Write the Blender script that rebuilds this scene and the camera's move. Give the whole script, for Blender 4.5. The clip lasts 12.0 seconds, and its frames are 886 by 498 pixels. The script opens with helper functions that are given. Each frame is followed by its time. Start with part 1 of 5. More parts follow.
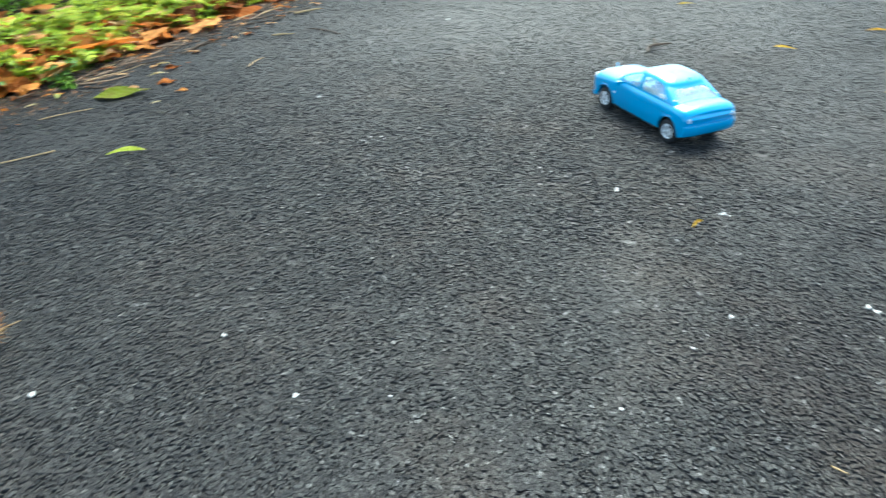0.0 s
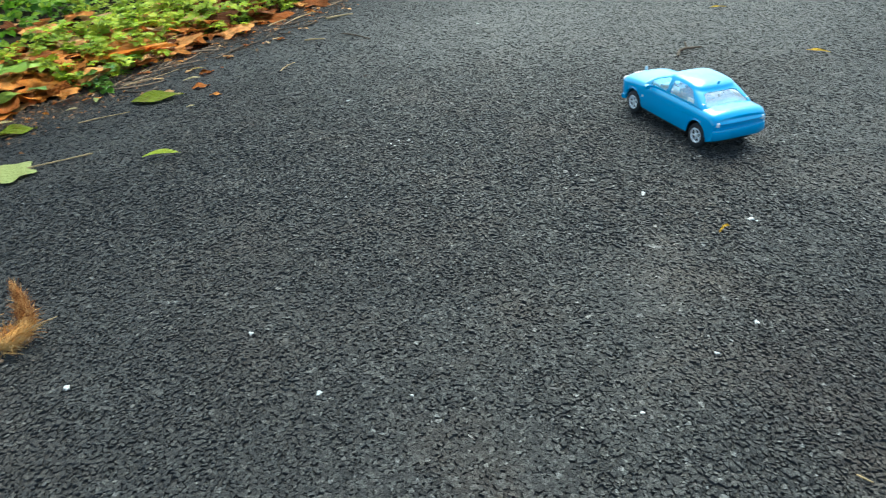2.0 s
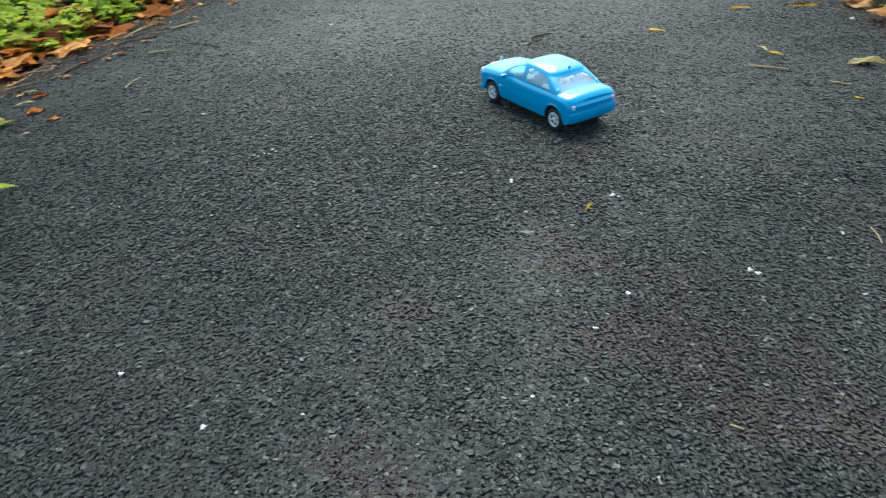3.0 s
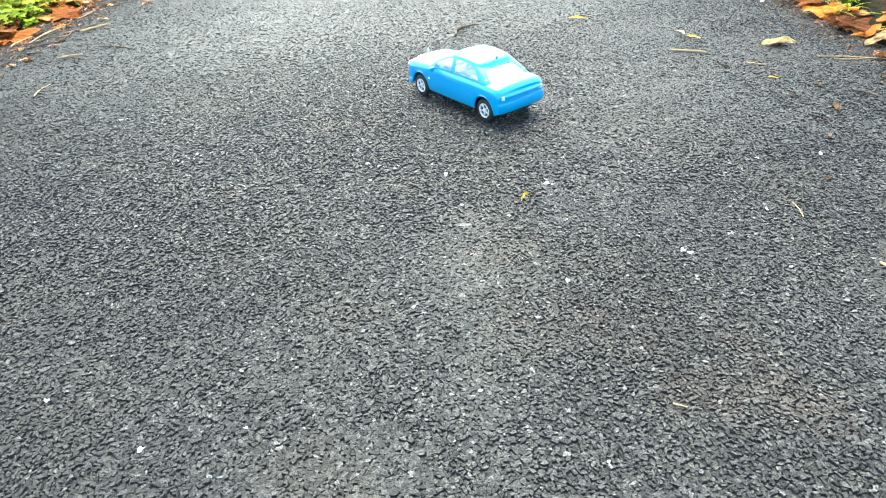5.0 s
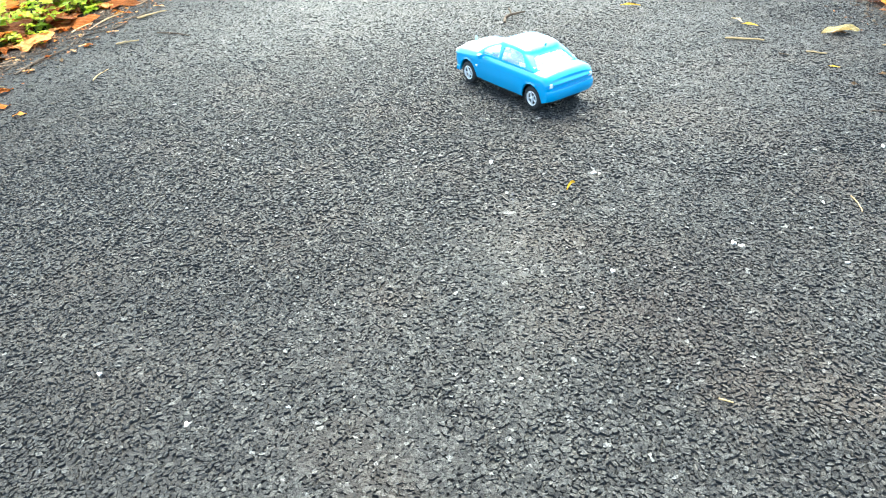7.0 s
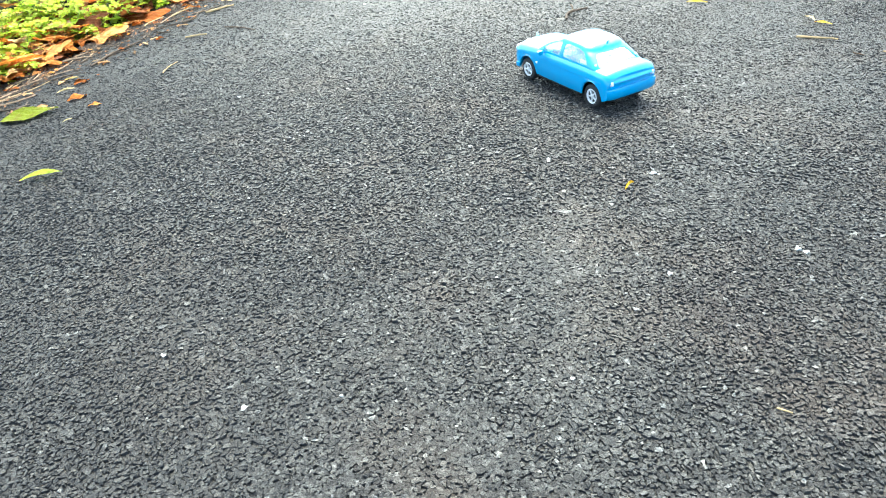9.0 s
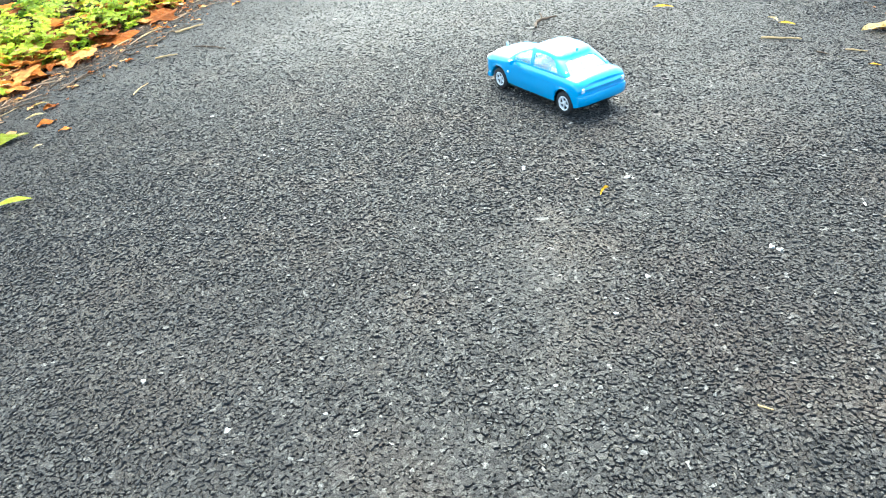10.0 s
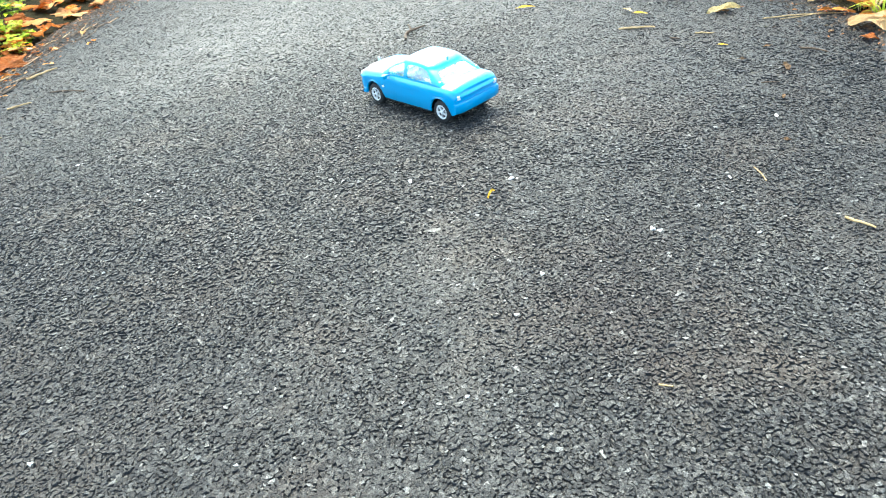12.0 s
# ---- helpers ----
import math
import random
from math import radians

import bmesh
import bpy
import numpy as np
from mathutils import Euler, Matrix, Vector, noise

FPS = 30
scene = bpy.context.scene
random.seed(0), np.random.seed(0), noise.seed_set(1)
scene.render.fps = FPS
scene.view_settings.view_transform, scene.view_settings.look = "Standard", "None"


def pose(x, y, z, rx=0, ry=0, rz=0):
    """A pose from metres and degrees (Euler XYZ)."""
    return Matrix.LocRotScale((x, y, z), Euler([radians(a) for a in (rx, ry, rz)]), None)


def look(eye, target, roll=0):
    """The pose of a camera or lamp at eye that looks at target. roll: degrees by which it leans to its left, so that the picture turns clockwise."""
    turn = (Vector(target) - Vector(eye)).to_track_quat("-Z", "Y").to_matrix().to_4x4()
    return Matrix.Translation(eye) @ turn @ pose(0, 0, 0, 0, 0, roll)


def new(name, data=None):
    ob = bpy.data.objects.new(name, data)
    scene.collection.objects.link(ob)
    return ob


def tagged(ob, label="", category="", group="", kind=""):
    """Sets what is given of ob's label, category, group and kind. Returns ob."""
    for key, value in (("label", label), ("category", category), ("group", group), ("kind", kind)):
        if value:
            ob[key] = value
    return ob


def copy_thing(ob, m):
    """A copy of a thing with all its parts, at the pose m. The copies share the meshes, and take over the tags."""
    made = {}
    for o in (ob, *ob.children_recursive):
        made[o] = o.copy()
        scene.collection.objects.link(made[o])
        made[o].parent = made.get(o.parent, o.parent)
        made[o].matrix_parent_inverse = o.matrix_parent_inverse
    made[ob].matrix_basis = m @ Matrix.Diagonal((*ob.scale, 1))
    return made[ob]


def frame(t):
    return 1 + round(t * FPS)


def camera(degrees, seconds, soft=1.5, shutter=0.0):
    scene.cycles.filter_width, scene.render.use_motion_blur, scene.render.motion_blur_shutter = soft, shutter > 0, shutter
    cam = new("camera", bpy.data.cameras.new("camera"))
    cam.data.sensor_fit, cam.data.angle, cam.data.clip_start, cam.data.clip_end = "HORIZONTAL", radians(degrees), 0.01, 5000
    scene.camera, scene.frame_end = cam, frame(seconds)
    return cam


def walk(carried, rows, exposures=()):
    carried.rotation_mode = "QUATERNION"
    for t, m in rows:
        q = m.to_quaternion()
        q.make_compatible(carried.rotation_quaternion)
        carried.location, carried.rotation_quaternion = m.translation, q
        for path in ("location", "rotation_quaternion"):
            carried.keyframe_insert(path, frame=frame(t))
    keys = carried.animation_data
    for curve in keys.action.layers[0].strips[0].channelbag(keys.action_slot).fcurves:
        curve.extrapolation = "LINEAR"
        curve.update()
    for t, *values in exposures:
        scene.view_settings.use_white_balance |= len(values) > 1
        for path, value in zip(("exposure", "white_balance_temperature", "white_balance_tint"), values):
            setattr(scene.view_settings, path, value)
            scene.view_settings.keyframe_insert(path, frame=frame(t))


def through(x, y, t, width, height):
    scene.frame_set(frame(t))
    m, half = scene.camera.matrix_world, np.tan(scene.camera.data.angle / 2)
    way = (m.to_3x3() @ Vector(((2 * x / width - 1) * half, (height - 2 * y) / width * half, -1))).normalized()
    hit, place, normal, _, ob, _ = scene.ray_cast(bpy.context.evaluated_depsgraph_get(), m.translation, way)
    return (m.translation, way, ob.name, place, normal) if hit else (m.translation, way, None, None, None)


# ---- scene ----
cam = camera(65.3, 12.0, 1.2, 0.5)
PATH = [
    (0, (0.006, -0.103, 0.551), (0.004, 1.594, -0.507), -1.8),
    (0.1, (0.006, -0.106, 0.551), (-0.051, 1.589, -0.506), -1.8),
    (0.2, (0.006, -0.108, 0.551), (-0.086, 1.586, -0.505), -1.8),
    (0.5, (0.006, -0.113, 0.55), (-0.185, 1.578, -0.502), -1.9),
    (1, (0.009, -0.115, 0.551), (-0.219, 1.573, -0.498), -2.1),
    (1.5, (0.012, -0.113, 0.552), (-0.151, 1.584, -0.494), -2.5),
    (2, (0.015, -0.112, 0.553), (-0.074, 1.591, -0.492), -2.8),
    (2.5, (0.02, -0.105, 0.553), (0.087, 1.59, -0.507), -3.1),
    (3, (0.025, -0.1, 0.553), (0.269, 1.574, -0.514), -3.5),
    (3.5, (0.03, -0.099, 0.556), (0.361, 1.559, -0.512), -3.8),
    (3.7, (0.034, -0.1, 0.556), (0.389, 1.552, -0.513), -4.0),
    (5.3, (0.026, -0.087, 0.547), (0.442, 1.534, -0.548), -3.6),
    (5.5, (0.026, -0.089, 0.545), (0.405, 1.543, -0.547), -3.7),
    (6, (0.027, -0.088, 0.546), (0.363, 1.545, -0.559), -4.2),
    (6.5, (0.027, -0.088, 0.546), (0.335, 1.549, -0.561), -4.6),
    (7, (0.027, -0.089, 0.546), (0.314, 1.551, -0.563), -4.8),
    (7.5, (0.024, -0.088, 0.545), (0.294, 1.553, -0.566), -4.9),
    (7.7, (0.023, -0.09, 0.547), (0.244, 1.556, -0.568), -5.0),
    (9.3, (0.024, -0.092, 0.55), (0.16, 1.569, -0.556), -5.9),
    (9.5, (0.026, -0.091, 0.552), (0.177, 1.569, -0.552), -6.4),
    (10, (0.027, -0.092, 0.552), (0.222, 1.574, -0.537), -7.2),
    (10.5, (0.033, -0.092, 0.552), (0.259, 1.573, -0.532), -8.3),
    (11, (0.038, -0.086, 0.553), (0.391, 1.551, -0.541), -8.8),
    (11.5, (0.043, -0.084, 0.554), (0.468, 1.533, -0.542), -9.5),
    (12, (0.045, -0.084, 0.556), (0.507, 1.521, -0.544), -9.9),
]
EXPOSURES = [(0, 1.98, 6150, -11), (0.5, 1.73, 6150, -12), (1, 1.45, 6180, -13), (2, 1.5, 6180, -13), (2.6, 1.3, 6180, -13), (3, 1.32, 6180, -13), (3.5, 1.64, 6200, -12), (5.3, 2.84, 6550, -8), (12, 2.75, 6500, -8)]
walk(cam, [(t, look(eye, target, roll)) for t, eye, target, roll in PATH], EXPOSURES)
SKY, SUN = 0.15, 0.95

# ---- light ----
ELEV, AZIM = 58.0, 9.0          # sun behind thin cloud, ahead of the walk and a little to its side
world = bpy.data.worlds.new("sky")
scene.world = world
world.use_nodes = True
wn = world.node_tree
sky = wn.nodes.new("ShaderNodeTexSky")
sky.sky_type, sky.sun_disc = "NISHITA", False
sky.sun_elevation, sky.sun_rotation = radians(ELEV), radians(AZIM)
sky.dust_density, sky.air_density, sky.ozone_density = 4.0, 0.8, 1.0
wn.nodes["Background"].inputs["Strength"].default_value = SKY
wn.links.new(sky.outputs[0], wn.nodes["Background"].inputs["Color"])
sun = new("sun", bpy.data.lights.new("sun", "SUN"))
sun.data.energy, sun.data.angle, sun.data.color = SUN, radians(40), (1.0, 0.97, 0.92)
sun.matrix_world = look((2 * math.sin(radians(AZIM)), 2 * math.cos(radians(AZIM)), 2 * math.tan(radians(ELEV))), (0, 0, 0))


# ---- materials ----
class Nodes:
    """Short hand for a node material."""

    def __init__(self, name):
        self.m = bpy.data.materials.new(name)
        self.m.use_nodes = True
        self.t = self.m.node_tree
        self.b = self.t.nodes["Principled BSDF"]
        self.out = self.t.nodes["Material Output"]
        self.co = self.add("ShaderNodeTexCoord").outputs["Object"]
        self.info = self.add("ShaderNodeObjectInfo").outputs["Random"]

    def add(self, kind, **props):
        n = self.t.nodes.new(kind)
        for k, v in props.items():
            setattr(n, k, v)
        return n

    def link(self, a, b):
        self.t.links.new(a, b)
        return b

    def noise(self, scale, detail=4.0, rough=0.6, co=None, stretch=None):
        n = self.add("ShaderNodeTexNoise")
        n.inputs["Scale"].default_value, n.inputs["Detail"].default_value, n.inputs["Roughness"].default_value = scale, detail, rough
        src = co or self.co
        if stretch:
            mp = self.add("ShaderNodeMapping")
            mp.inputs["Scale"].default_value = stretch
            self.link(src, mp.inputs["Vector"])
            src = mp.outputs[0]
        self.link(src, n.inputs["Vector"])
        return n.outputs["Fac"]

    def ramp(self, fac, stops):
        n = self.add("ShaderNodeValToRGB")
        e = n.color_ramp.elements
        while len(e) < len(stops):
            e.new(0.5)
        for el, (p, c) in zip(e, stops):
            el.position = p
            el.color = (*c, 1) if isinstance(c, tuple) else (c, c, c, 1)
        self.link(fac, n.inputs["Fac"])
        return n.outputs["Color"]

    def mix(self, fac, a, b, how="MIX"):
        n = self.add("ShaderNodeMix", data_type="RGBA", blend_type=how)
        for i, v in ((0, fac), (6, a), (7, b)):
            if isinstance(v, (int, float)):
                n.inputs[i].default_value = v if i == 0 else (v, v, v, 1)
            elif isinstance(v, tuple):
                n.inputs[i].default_value = (*v, 1)
            else:
                self.link(v, n.inputs[i])
        return n.outputs[2]

    def math(self, how, a, b=0.0):
        n = self.add("ShaderNodeMath", operation=how)
        for i, v in enumerate((a, b)):
            if isinstance(v, (int, float)):
                n.inputs[i].default_value = v
            else:
                self.link(v, n.inputs[i])
        return n.outputs[0]

    def bump(self, height, strength, distance):
        n = self.add("ShaderNodeBump")
        n.inputs["Strength"].default_value, n.inputs["Distance"].default_value = strength, distance
        self.link(height, n.inputs["Height"])
        self.link(n.outputs[0], self.b.inputs["Normal"])

    def set(self, **kw):
        for k, v in kw.items():
            s = self.b.inputs[k.replace("_", " ")]
            if isinstance(v, (int, float)):
                s.default_value = v
            elif isinstance(v, tuple):
                s.default_value = (*v, 1)
            else:
                self.link(v, s)
        return self


def plain(name, colour, rough=0.4, metal=0.0, grain=60.0, vary=0.12, coat=0.0, relief=0.0, spec=0.5):
    n = Nodes(name)
    f = n.noise(grain)
    c = n.mix(f, tuple(x * (1 - vary) for x in colour), tuple(min(1, x * (1 + vary)) for x in colour))
    r = n.math("ADD", n.math("MULTIPLY", n.noise(grain * 0.3), 0.12), rough - 0.06)
    n.set(Base_Color=c, Roughness=r, Metallic=metal, Coat_Weight=coat, Coat_Roughness=0.12, Coat_IOR=1.6, Specular_IOR_Level=spec)
    if relief:
        n.bump(f, 0.4, relief)
    return n.m


def leafy(name, stops, through=0.3, rough=0.45, vein=0.75, spots=0.0, spot=(0.1, 0.05, 0.02), island=False, zoom=1.0, shine=0.22):
    """A leaf: colour by plant or leaf, paler veins along and across, some blotches; light passes through it."""
    n = Nodes(name)
    c = n.ramp(n.add("ShaderNodeNewGeometry").outputs["Random Per Island"] if island else n.info, stops)
    c = n.mix(n.noise(7.0 * zoom, 5.0), n.mix(0.35, c, 0.02), c)
    if spots:
        c = n.mix(n.math("MULTIPLY", n.ramp(n.noise(5.0 * zoom, 6.0), [(0.5, 0.0), (0.62, 1.0)]), spots), c, spot)
    w = n.add("ShaderNodeTexWave", wave_type="BANDS", bands_direction="DIAGONAL")
    w.inputs["Scale"].default_value, w.inputs["Distortion"].default_value, w.inputs["Detail"].default_value = 3.2 * zoom, 3.0, 2.0
    n.link(n.co, w.inputs["Vector"])
    v = n.ramp(w.outputs["Fac"], [(0.86, 0.0), (1.0, 1.0)])
    c = n.mix(n.math("MULTIPLY", v, 1 - vein), c, n.mix(0.5, c, (0.6, 0.62, 0.3)))
    n.set(Base_Color=c, Roughness=rough, Specular_IOR_Level=shine)
    n.bump(n.noise(14.0, 4.0), 0.5, 0.02)
    tr = n.add("ShaderNodeBsdfTranslucent")
    n.link(c, tr.inputs["Color"])
    mx = n.add("ShaderNodeMixShader")
    mx.inputs[0].default_value = through
    n.link(n.b.outputs[0], mx.inputs[1])
    n.link(tr.outputs[0], mx.inputs[2])
    n.link(mx.outputs[0], n.out.inputs["Surface"])
    return n.m


def verge_band(n, geo):
    """0 to 1: the strip along the plants that is coloured darker, with a ragged border."""
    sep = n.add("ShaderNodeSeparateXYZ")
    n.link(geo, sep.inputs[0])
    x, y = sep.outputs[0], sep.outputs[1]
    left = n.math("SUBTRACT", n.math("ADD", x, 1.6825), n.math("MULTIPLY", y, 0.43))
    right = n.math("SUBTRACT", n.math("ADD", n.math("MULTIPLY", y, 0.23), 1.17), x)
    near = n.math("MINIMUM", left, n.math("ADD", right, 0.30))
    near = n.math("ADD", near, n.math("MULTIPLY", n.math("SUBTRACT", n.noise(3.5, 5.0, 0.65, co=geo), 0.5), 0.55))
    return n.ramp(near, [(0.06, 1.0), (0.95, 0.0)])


def blot(n, geo, x, y, inner, outer):
    """0 to 1: a patch with a ragged border round one place of the path."""
    d = n.add("ShaderNodeVectorMath", operation="DISTANCE")
    n.link(geo, d.inputs[0])
    d.inputs[1].default_value = (x, y, 0.0)
    return n.math("MULTIPLY", n.ramp(d.outputs["Value"], [(inner, 1.0), (outer, 0.0)]), n.ramp(n.noise(9.0, 5.0, co=geo), [(0.35, 0.25), (0.62, 1.0)]))


# darker, browner and paler patches on the path: place, inner and outer radius, strength, colour
BLOTS = ((0.44, 0.50, 0.04, 0.20, 0.55, (0.040, 0.030, 0.027)), (0.62, 0.62, 0.05, 0.28, 0.35, (0.022, 0.022, 0.023)), (-0.34, 0.66, 0.10, 0.46, 0.60, (0.024, 0.024, 0.025)),
         (-0.30, 0.44, 0.06, 0.34, 0.45, (0.024, 0.024, 0.025)), (-0.62, 0.95, 0.10, 0.50, 0.50, (0.022, 0.022, 0.023)), (0.24, 0.66, 0.05, 0.24, 0.16, (0.105, 0.105, 0.100)), (0.98, 0.85, 0.08, 0.30, 0.30, (0.026, 0.026, 0.027)), (0.20, 0.42, 0.04, 0.18, 0.15, (0.10, 0.10, 0.095)),
         (1.20, 1.60, 0.25, 0.90, 0.60, (0.026, 0.026, 0.028)), (-0.44, 0.30, 0.08, 0.36, 0.40, (0.026, 0.026, 0.027)), (0.82, 0.98, 0.10, 0.42, 0.35, (0.028, 0.028, 0.029)))


def road_material():
    """Bitumen with chippings: stone cells in dark binder, patches of polish and dust."""
    n = Nodes("asphalt")
    v = n.add("ShaderNodeTexVoronoi", feature="F1")
    e = n.add("ShaderNodeTexVoronoi", feature="DISTANCE_TO_EDGE")
    for q in (v, e):
        q.inputs["Scale"].default_value = 210.0
        n.link(n.co, q.inputs["Vector"])
    sep = n.add("ShaderNodeSeparateColor")
    n.link(v.outputs["Color"], sep.inputs[0])
    stone = n.ramp(sep.outputs[0], [(0.0, (0.022, 0.022, 0.022)), (0.6, (0.050, 0.050, 0.050))])
    stone = n.mix(n.math("MULTIPLY", n.ramp(n.noise(1.6, 4.0), [(0.35, 0.0), (0.7, 1.0)]), 0.12), stone, n.mix(0.5, stone, (0.10, 0.095, 0.085)))
    gap = n.ramp(e.outputs["Distance"], [(0.04, 0.0), (0.16, 1.0)])
    n.set(Base_Color=n.mix(gap, (0.020, 0.020, 0.020), stone), Specular_IOR_Level=0.12, Roughness=n.math("ADD", n.math("MULTIPLY", n.noise(3.0), 0.25), ROUGH - 0.1))
    n.bump(gap, 0.6, 0.0025)
    return n.m


def stone_material():
    """Loose faces of the chippings: one grey to a stone, with dusty patches across the path."""
    n = Nodes("chipping")
    r = n.add("ShaderNodeNewGeometry").outputs["Random Per Island"]
    r = n.math("FRACT", n.math("ADD", r, n.info))
    c = n.ramp(r, [(0.0, STONE[0]), (0.5, STONE[1]), (0.968, STONE[2]), (0.996, STONE[3])])
    geo = n.add("ShaderNodeNewGeometry").outputs["Position"]
    dust = n.ramp(n.noise(1.6, 4.0, co=geo), [(0.35, 0.0), (0.7, 1.0)])
    c = n.mix(n.math("MULTIPLY", dust, 0.35), c, n.mix(0.5, c, (0.17, 0.165, 0.15)))
    c = n.mix(n.ramp(n.noise(130.0, 4.0, 0.7, co=geo), [(0.40, 0.0), (0.60, 1.0)]), n.mix(0.55, c, (0.008, 0.008, 0.009)), c)
    grit = n.noise(480.0, 4.0, 0.75, co=geo)
    c = n.mix(n.ramp(grit, [(0.44, 0.0), (0.57, 1.0)]), n.mix(0.68, c, (0.006, 0.006, 0.007)), c)
    fleck = n.ramp(n.noise(760.0, 2.0, 0.6, co=geo), [(0.66, 0.0), (0.73, 1.0)])
    c = n.mix(n.math("MULTIPLY", fleck, 0.6), c, (0.24, 0.24, 0.23))
    c = n.mix(n.math("MULTIPLY", n.ramp(n.noise(4.5, 5.0, co=geo), [(0.48, 0.0), (0.72, 1.0)]), 0.55), c, n.mix(0.6, c, (0.100, 0.074, 0.056)))
    spot = n.add("ShaderNodeVectorMath", operation="DISTANCE")
    n.link(geo, spot.inputs[0])
    spot.inputs[1].default_value = (0.02, 2.28, 0.0)
    worn_far = n.math("MULTIPLY", n.ramp(spot.outputs["Value"], [(0.05, 1.0), (0.5, 0.0)]), n.ramp(n.noise(7.0, 5.0, co=geo), [(0.35, 0.2), (0.65, 0.8)]))
    c = n.mix(worn_far, c, (0.135, 0.135, 0.130))
    for bx, by, b0, b1, much, tone in BLOTS:
        c = n.mix(n.math("MULTIPLY", blot(n, geo, bx, by, b0, b1), much), c, n.mix(0.8, c, tone))
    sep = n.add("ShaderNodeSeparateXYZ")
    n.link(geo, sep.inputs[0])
    # Contrast lost with distance, put into the colour: chippings blend to one grey.
    far_fade = n.ramp(n.math("MULTIPLY", sep.outputs[1], 0.4), [(0.40, 0.0), (0.90, 0.62)])
    c = n.mix(far_fade, c, (0.052, 0.052, 0.051))
    vergeside = verge_band(n, geo)
    c = n.mix(n.math("MULTIPLY", vergeside, 0.88), c, (0.013, 0.013, 0.014))
    n.set(Base_Color=c, Roughness=n.math("ADD", n.math("MULTIPLY", grit, 0.3), ROUGH - 0.10), Specular_IOR_Level=n.math("MULTIPLY", n.ramp(grit, [(0.38, 0.25), (0.60, 1.0)]), n.math("SUBTRACT", 0.25, n.math("MULTIPLY", vergeside, 0.17))))
    n.bump(n.ramp(grit, [(0.36, 0.0), (0.64, 1.0)]), 0.8, 0.0006)
    return n.m


def bitumen_material():
    """Binder between the chippings: black where it is open, grey where dust and wear have filled it, and paler with
    distance.
    """
    n = Nodes("bitumen")
    geo = n.add("ShaderNodeNewGeometry").outputs["Position"]
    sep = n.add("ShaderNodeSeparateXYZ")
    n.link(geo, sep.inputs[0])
    # Paler with distance, so that far gaps lose contrast through their colour.
    worn_far = n.ramp(n.math("MULTIPLY", sep.outputs[1], 0.4), [(0.28, 0.0), (0.75, 0.55)])
    fill = n.ramp(n.noise(6.0, 5.0, 0.65, co=geo), [(0.42, 0.0), (0.68, 1.0)])
    fine = n.ramp(n.noise(70.0, 3.0, 0.6, co=geo), [(0.38, 0.0), (0.62, 1.0)])
    dust = n.math("MAXIMUM", n.math("MULTIPLY", fill, fine), worn_far)
    dust = n.math("MULTIPLY", dust, n.math("SUBTRACT", 1.0, verge_band(n, geo)))
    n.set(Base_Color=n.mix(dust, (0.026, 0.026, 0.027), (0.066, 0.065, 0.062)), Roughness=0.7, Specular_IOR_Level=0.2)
    return n.m


def soil_material():
    n = Nodes("soil")
    f, g = n.noise(60.0, 8.0, 0.7), n.noise(3.0, 5.0)
    c = n.ramp(f, [(0.3, (0.006, 0.005, 0.003)), (0.5, (0.016, 0.012, 0.008)), (0.7, (0.045, 0.030, 0.017))])
    c = n.mix(n.math("MULTIPLY", g, 0.4), c, (0.02, 0.026, 0.008))
    n.set(Base_Color=c, Roughness=0.95, Specular_IOR_Level=0.03)
    n.bump(f, 0.9, 0.012)
    return n.m


# greys of the chippings, dark to pale
STONE = [(0.022, 0.022, 0.023), (0.064, 0.063, 0.063), (0.140, 0.138, 0.133), (0.34, 0.34, 0.33)]
ROUGH = 0.45
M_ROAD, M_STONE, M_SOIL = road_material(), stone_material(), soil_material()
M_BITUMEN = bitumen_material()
M_BLUE = plain("blue_plastic", (0.0, 0.32, 0.64), 0.35, vary=0.03, grain=40.0, coat=1.0, spec=0.3)
M_TUB = plain("blue_inner_plastic", (0.16, 0.52, 0.80), 0.5, vary=0.05)
M_LAMP = plain("pale_lamp_plastic", (0.72, 0.80, 0.86), 0.3, vary=0.05)
M_BLACK = plain("black_plastic", (0.012, 0.012, 0.013), 0.5)
M_TYRE = plain("black_rubber", (0.016, 0.016, 0.017), 0.75, grain=300.0, vary=0.3, relief=0.0004)
M_SILVER = plain("silver_plating", (0.84, 0.84, 0.84), 0.28, 0.2, vary=0.05)
M_WHITE = plain("white_plastic", (0.8, 0.8, 0.78), 0.35, vary=0.03)
M_PINK = plain("pink_plastic", (0.75, 0.3, 0.38), 0.5, vary=0.05)
M_GREEN = leafy("green_leaf", [(0.0, (0.10, 0.24, 0.015)), (0.5, (0.19, 0.38, 0.02)), (1.0, (0.30, 0.50, 0.04))], 0.35, 0.42, shine=0.5)
M_LIME = leafy("lime_leaf", [(0.0, (0.46, 0.66, 0.03)), (1.0, (0.78, 0.84, 0.08))], 0.4, 0.42, shine=0.5)
M_BROAD = leafy("broad_leaf", [(0.0, (0.36, 0.56, 0.06)), (1.0, (0.64, 0.76, 0.20))], 0.3, 0.55, shine=0.25)
M_PALE = leafy("pale_leaf", [(0.0, (0.50, 0.56, 0.20)), (1.0, (0.55, 0.60, 0.24))], 0.2, 0.6, 0.6)
DRY_TONES = [(0.0, (0.16, 0.045, 0.012)), (0.22, (0.48, 0.14, 0.025)), (0.5, (0.84, 0.34, 0.06)), (0.80, (0.88, 0.46, 0.18)), (1.0, (0.90, 0.64, 0.36))]
M_DRY = leafy("dry_leaf", DRY_TONES, 0.25, 0.8, 0.8, 0.3, (0.13, 0.05, 0.02), shine=0.1)
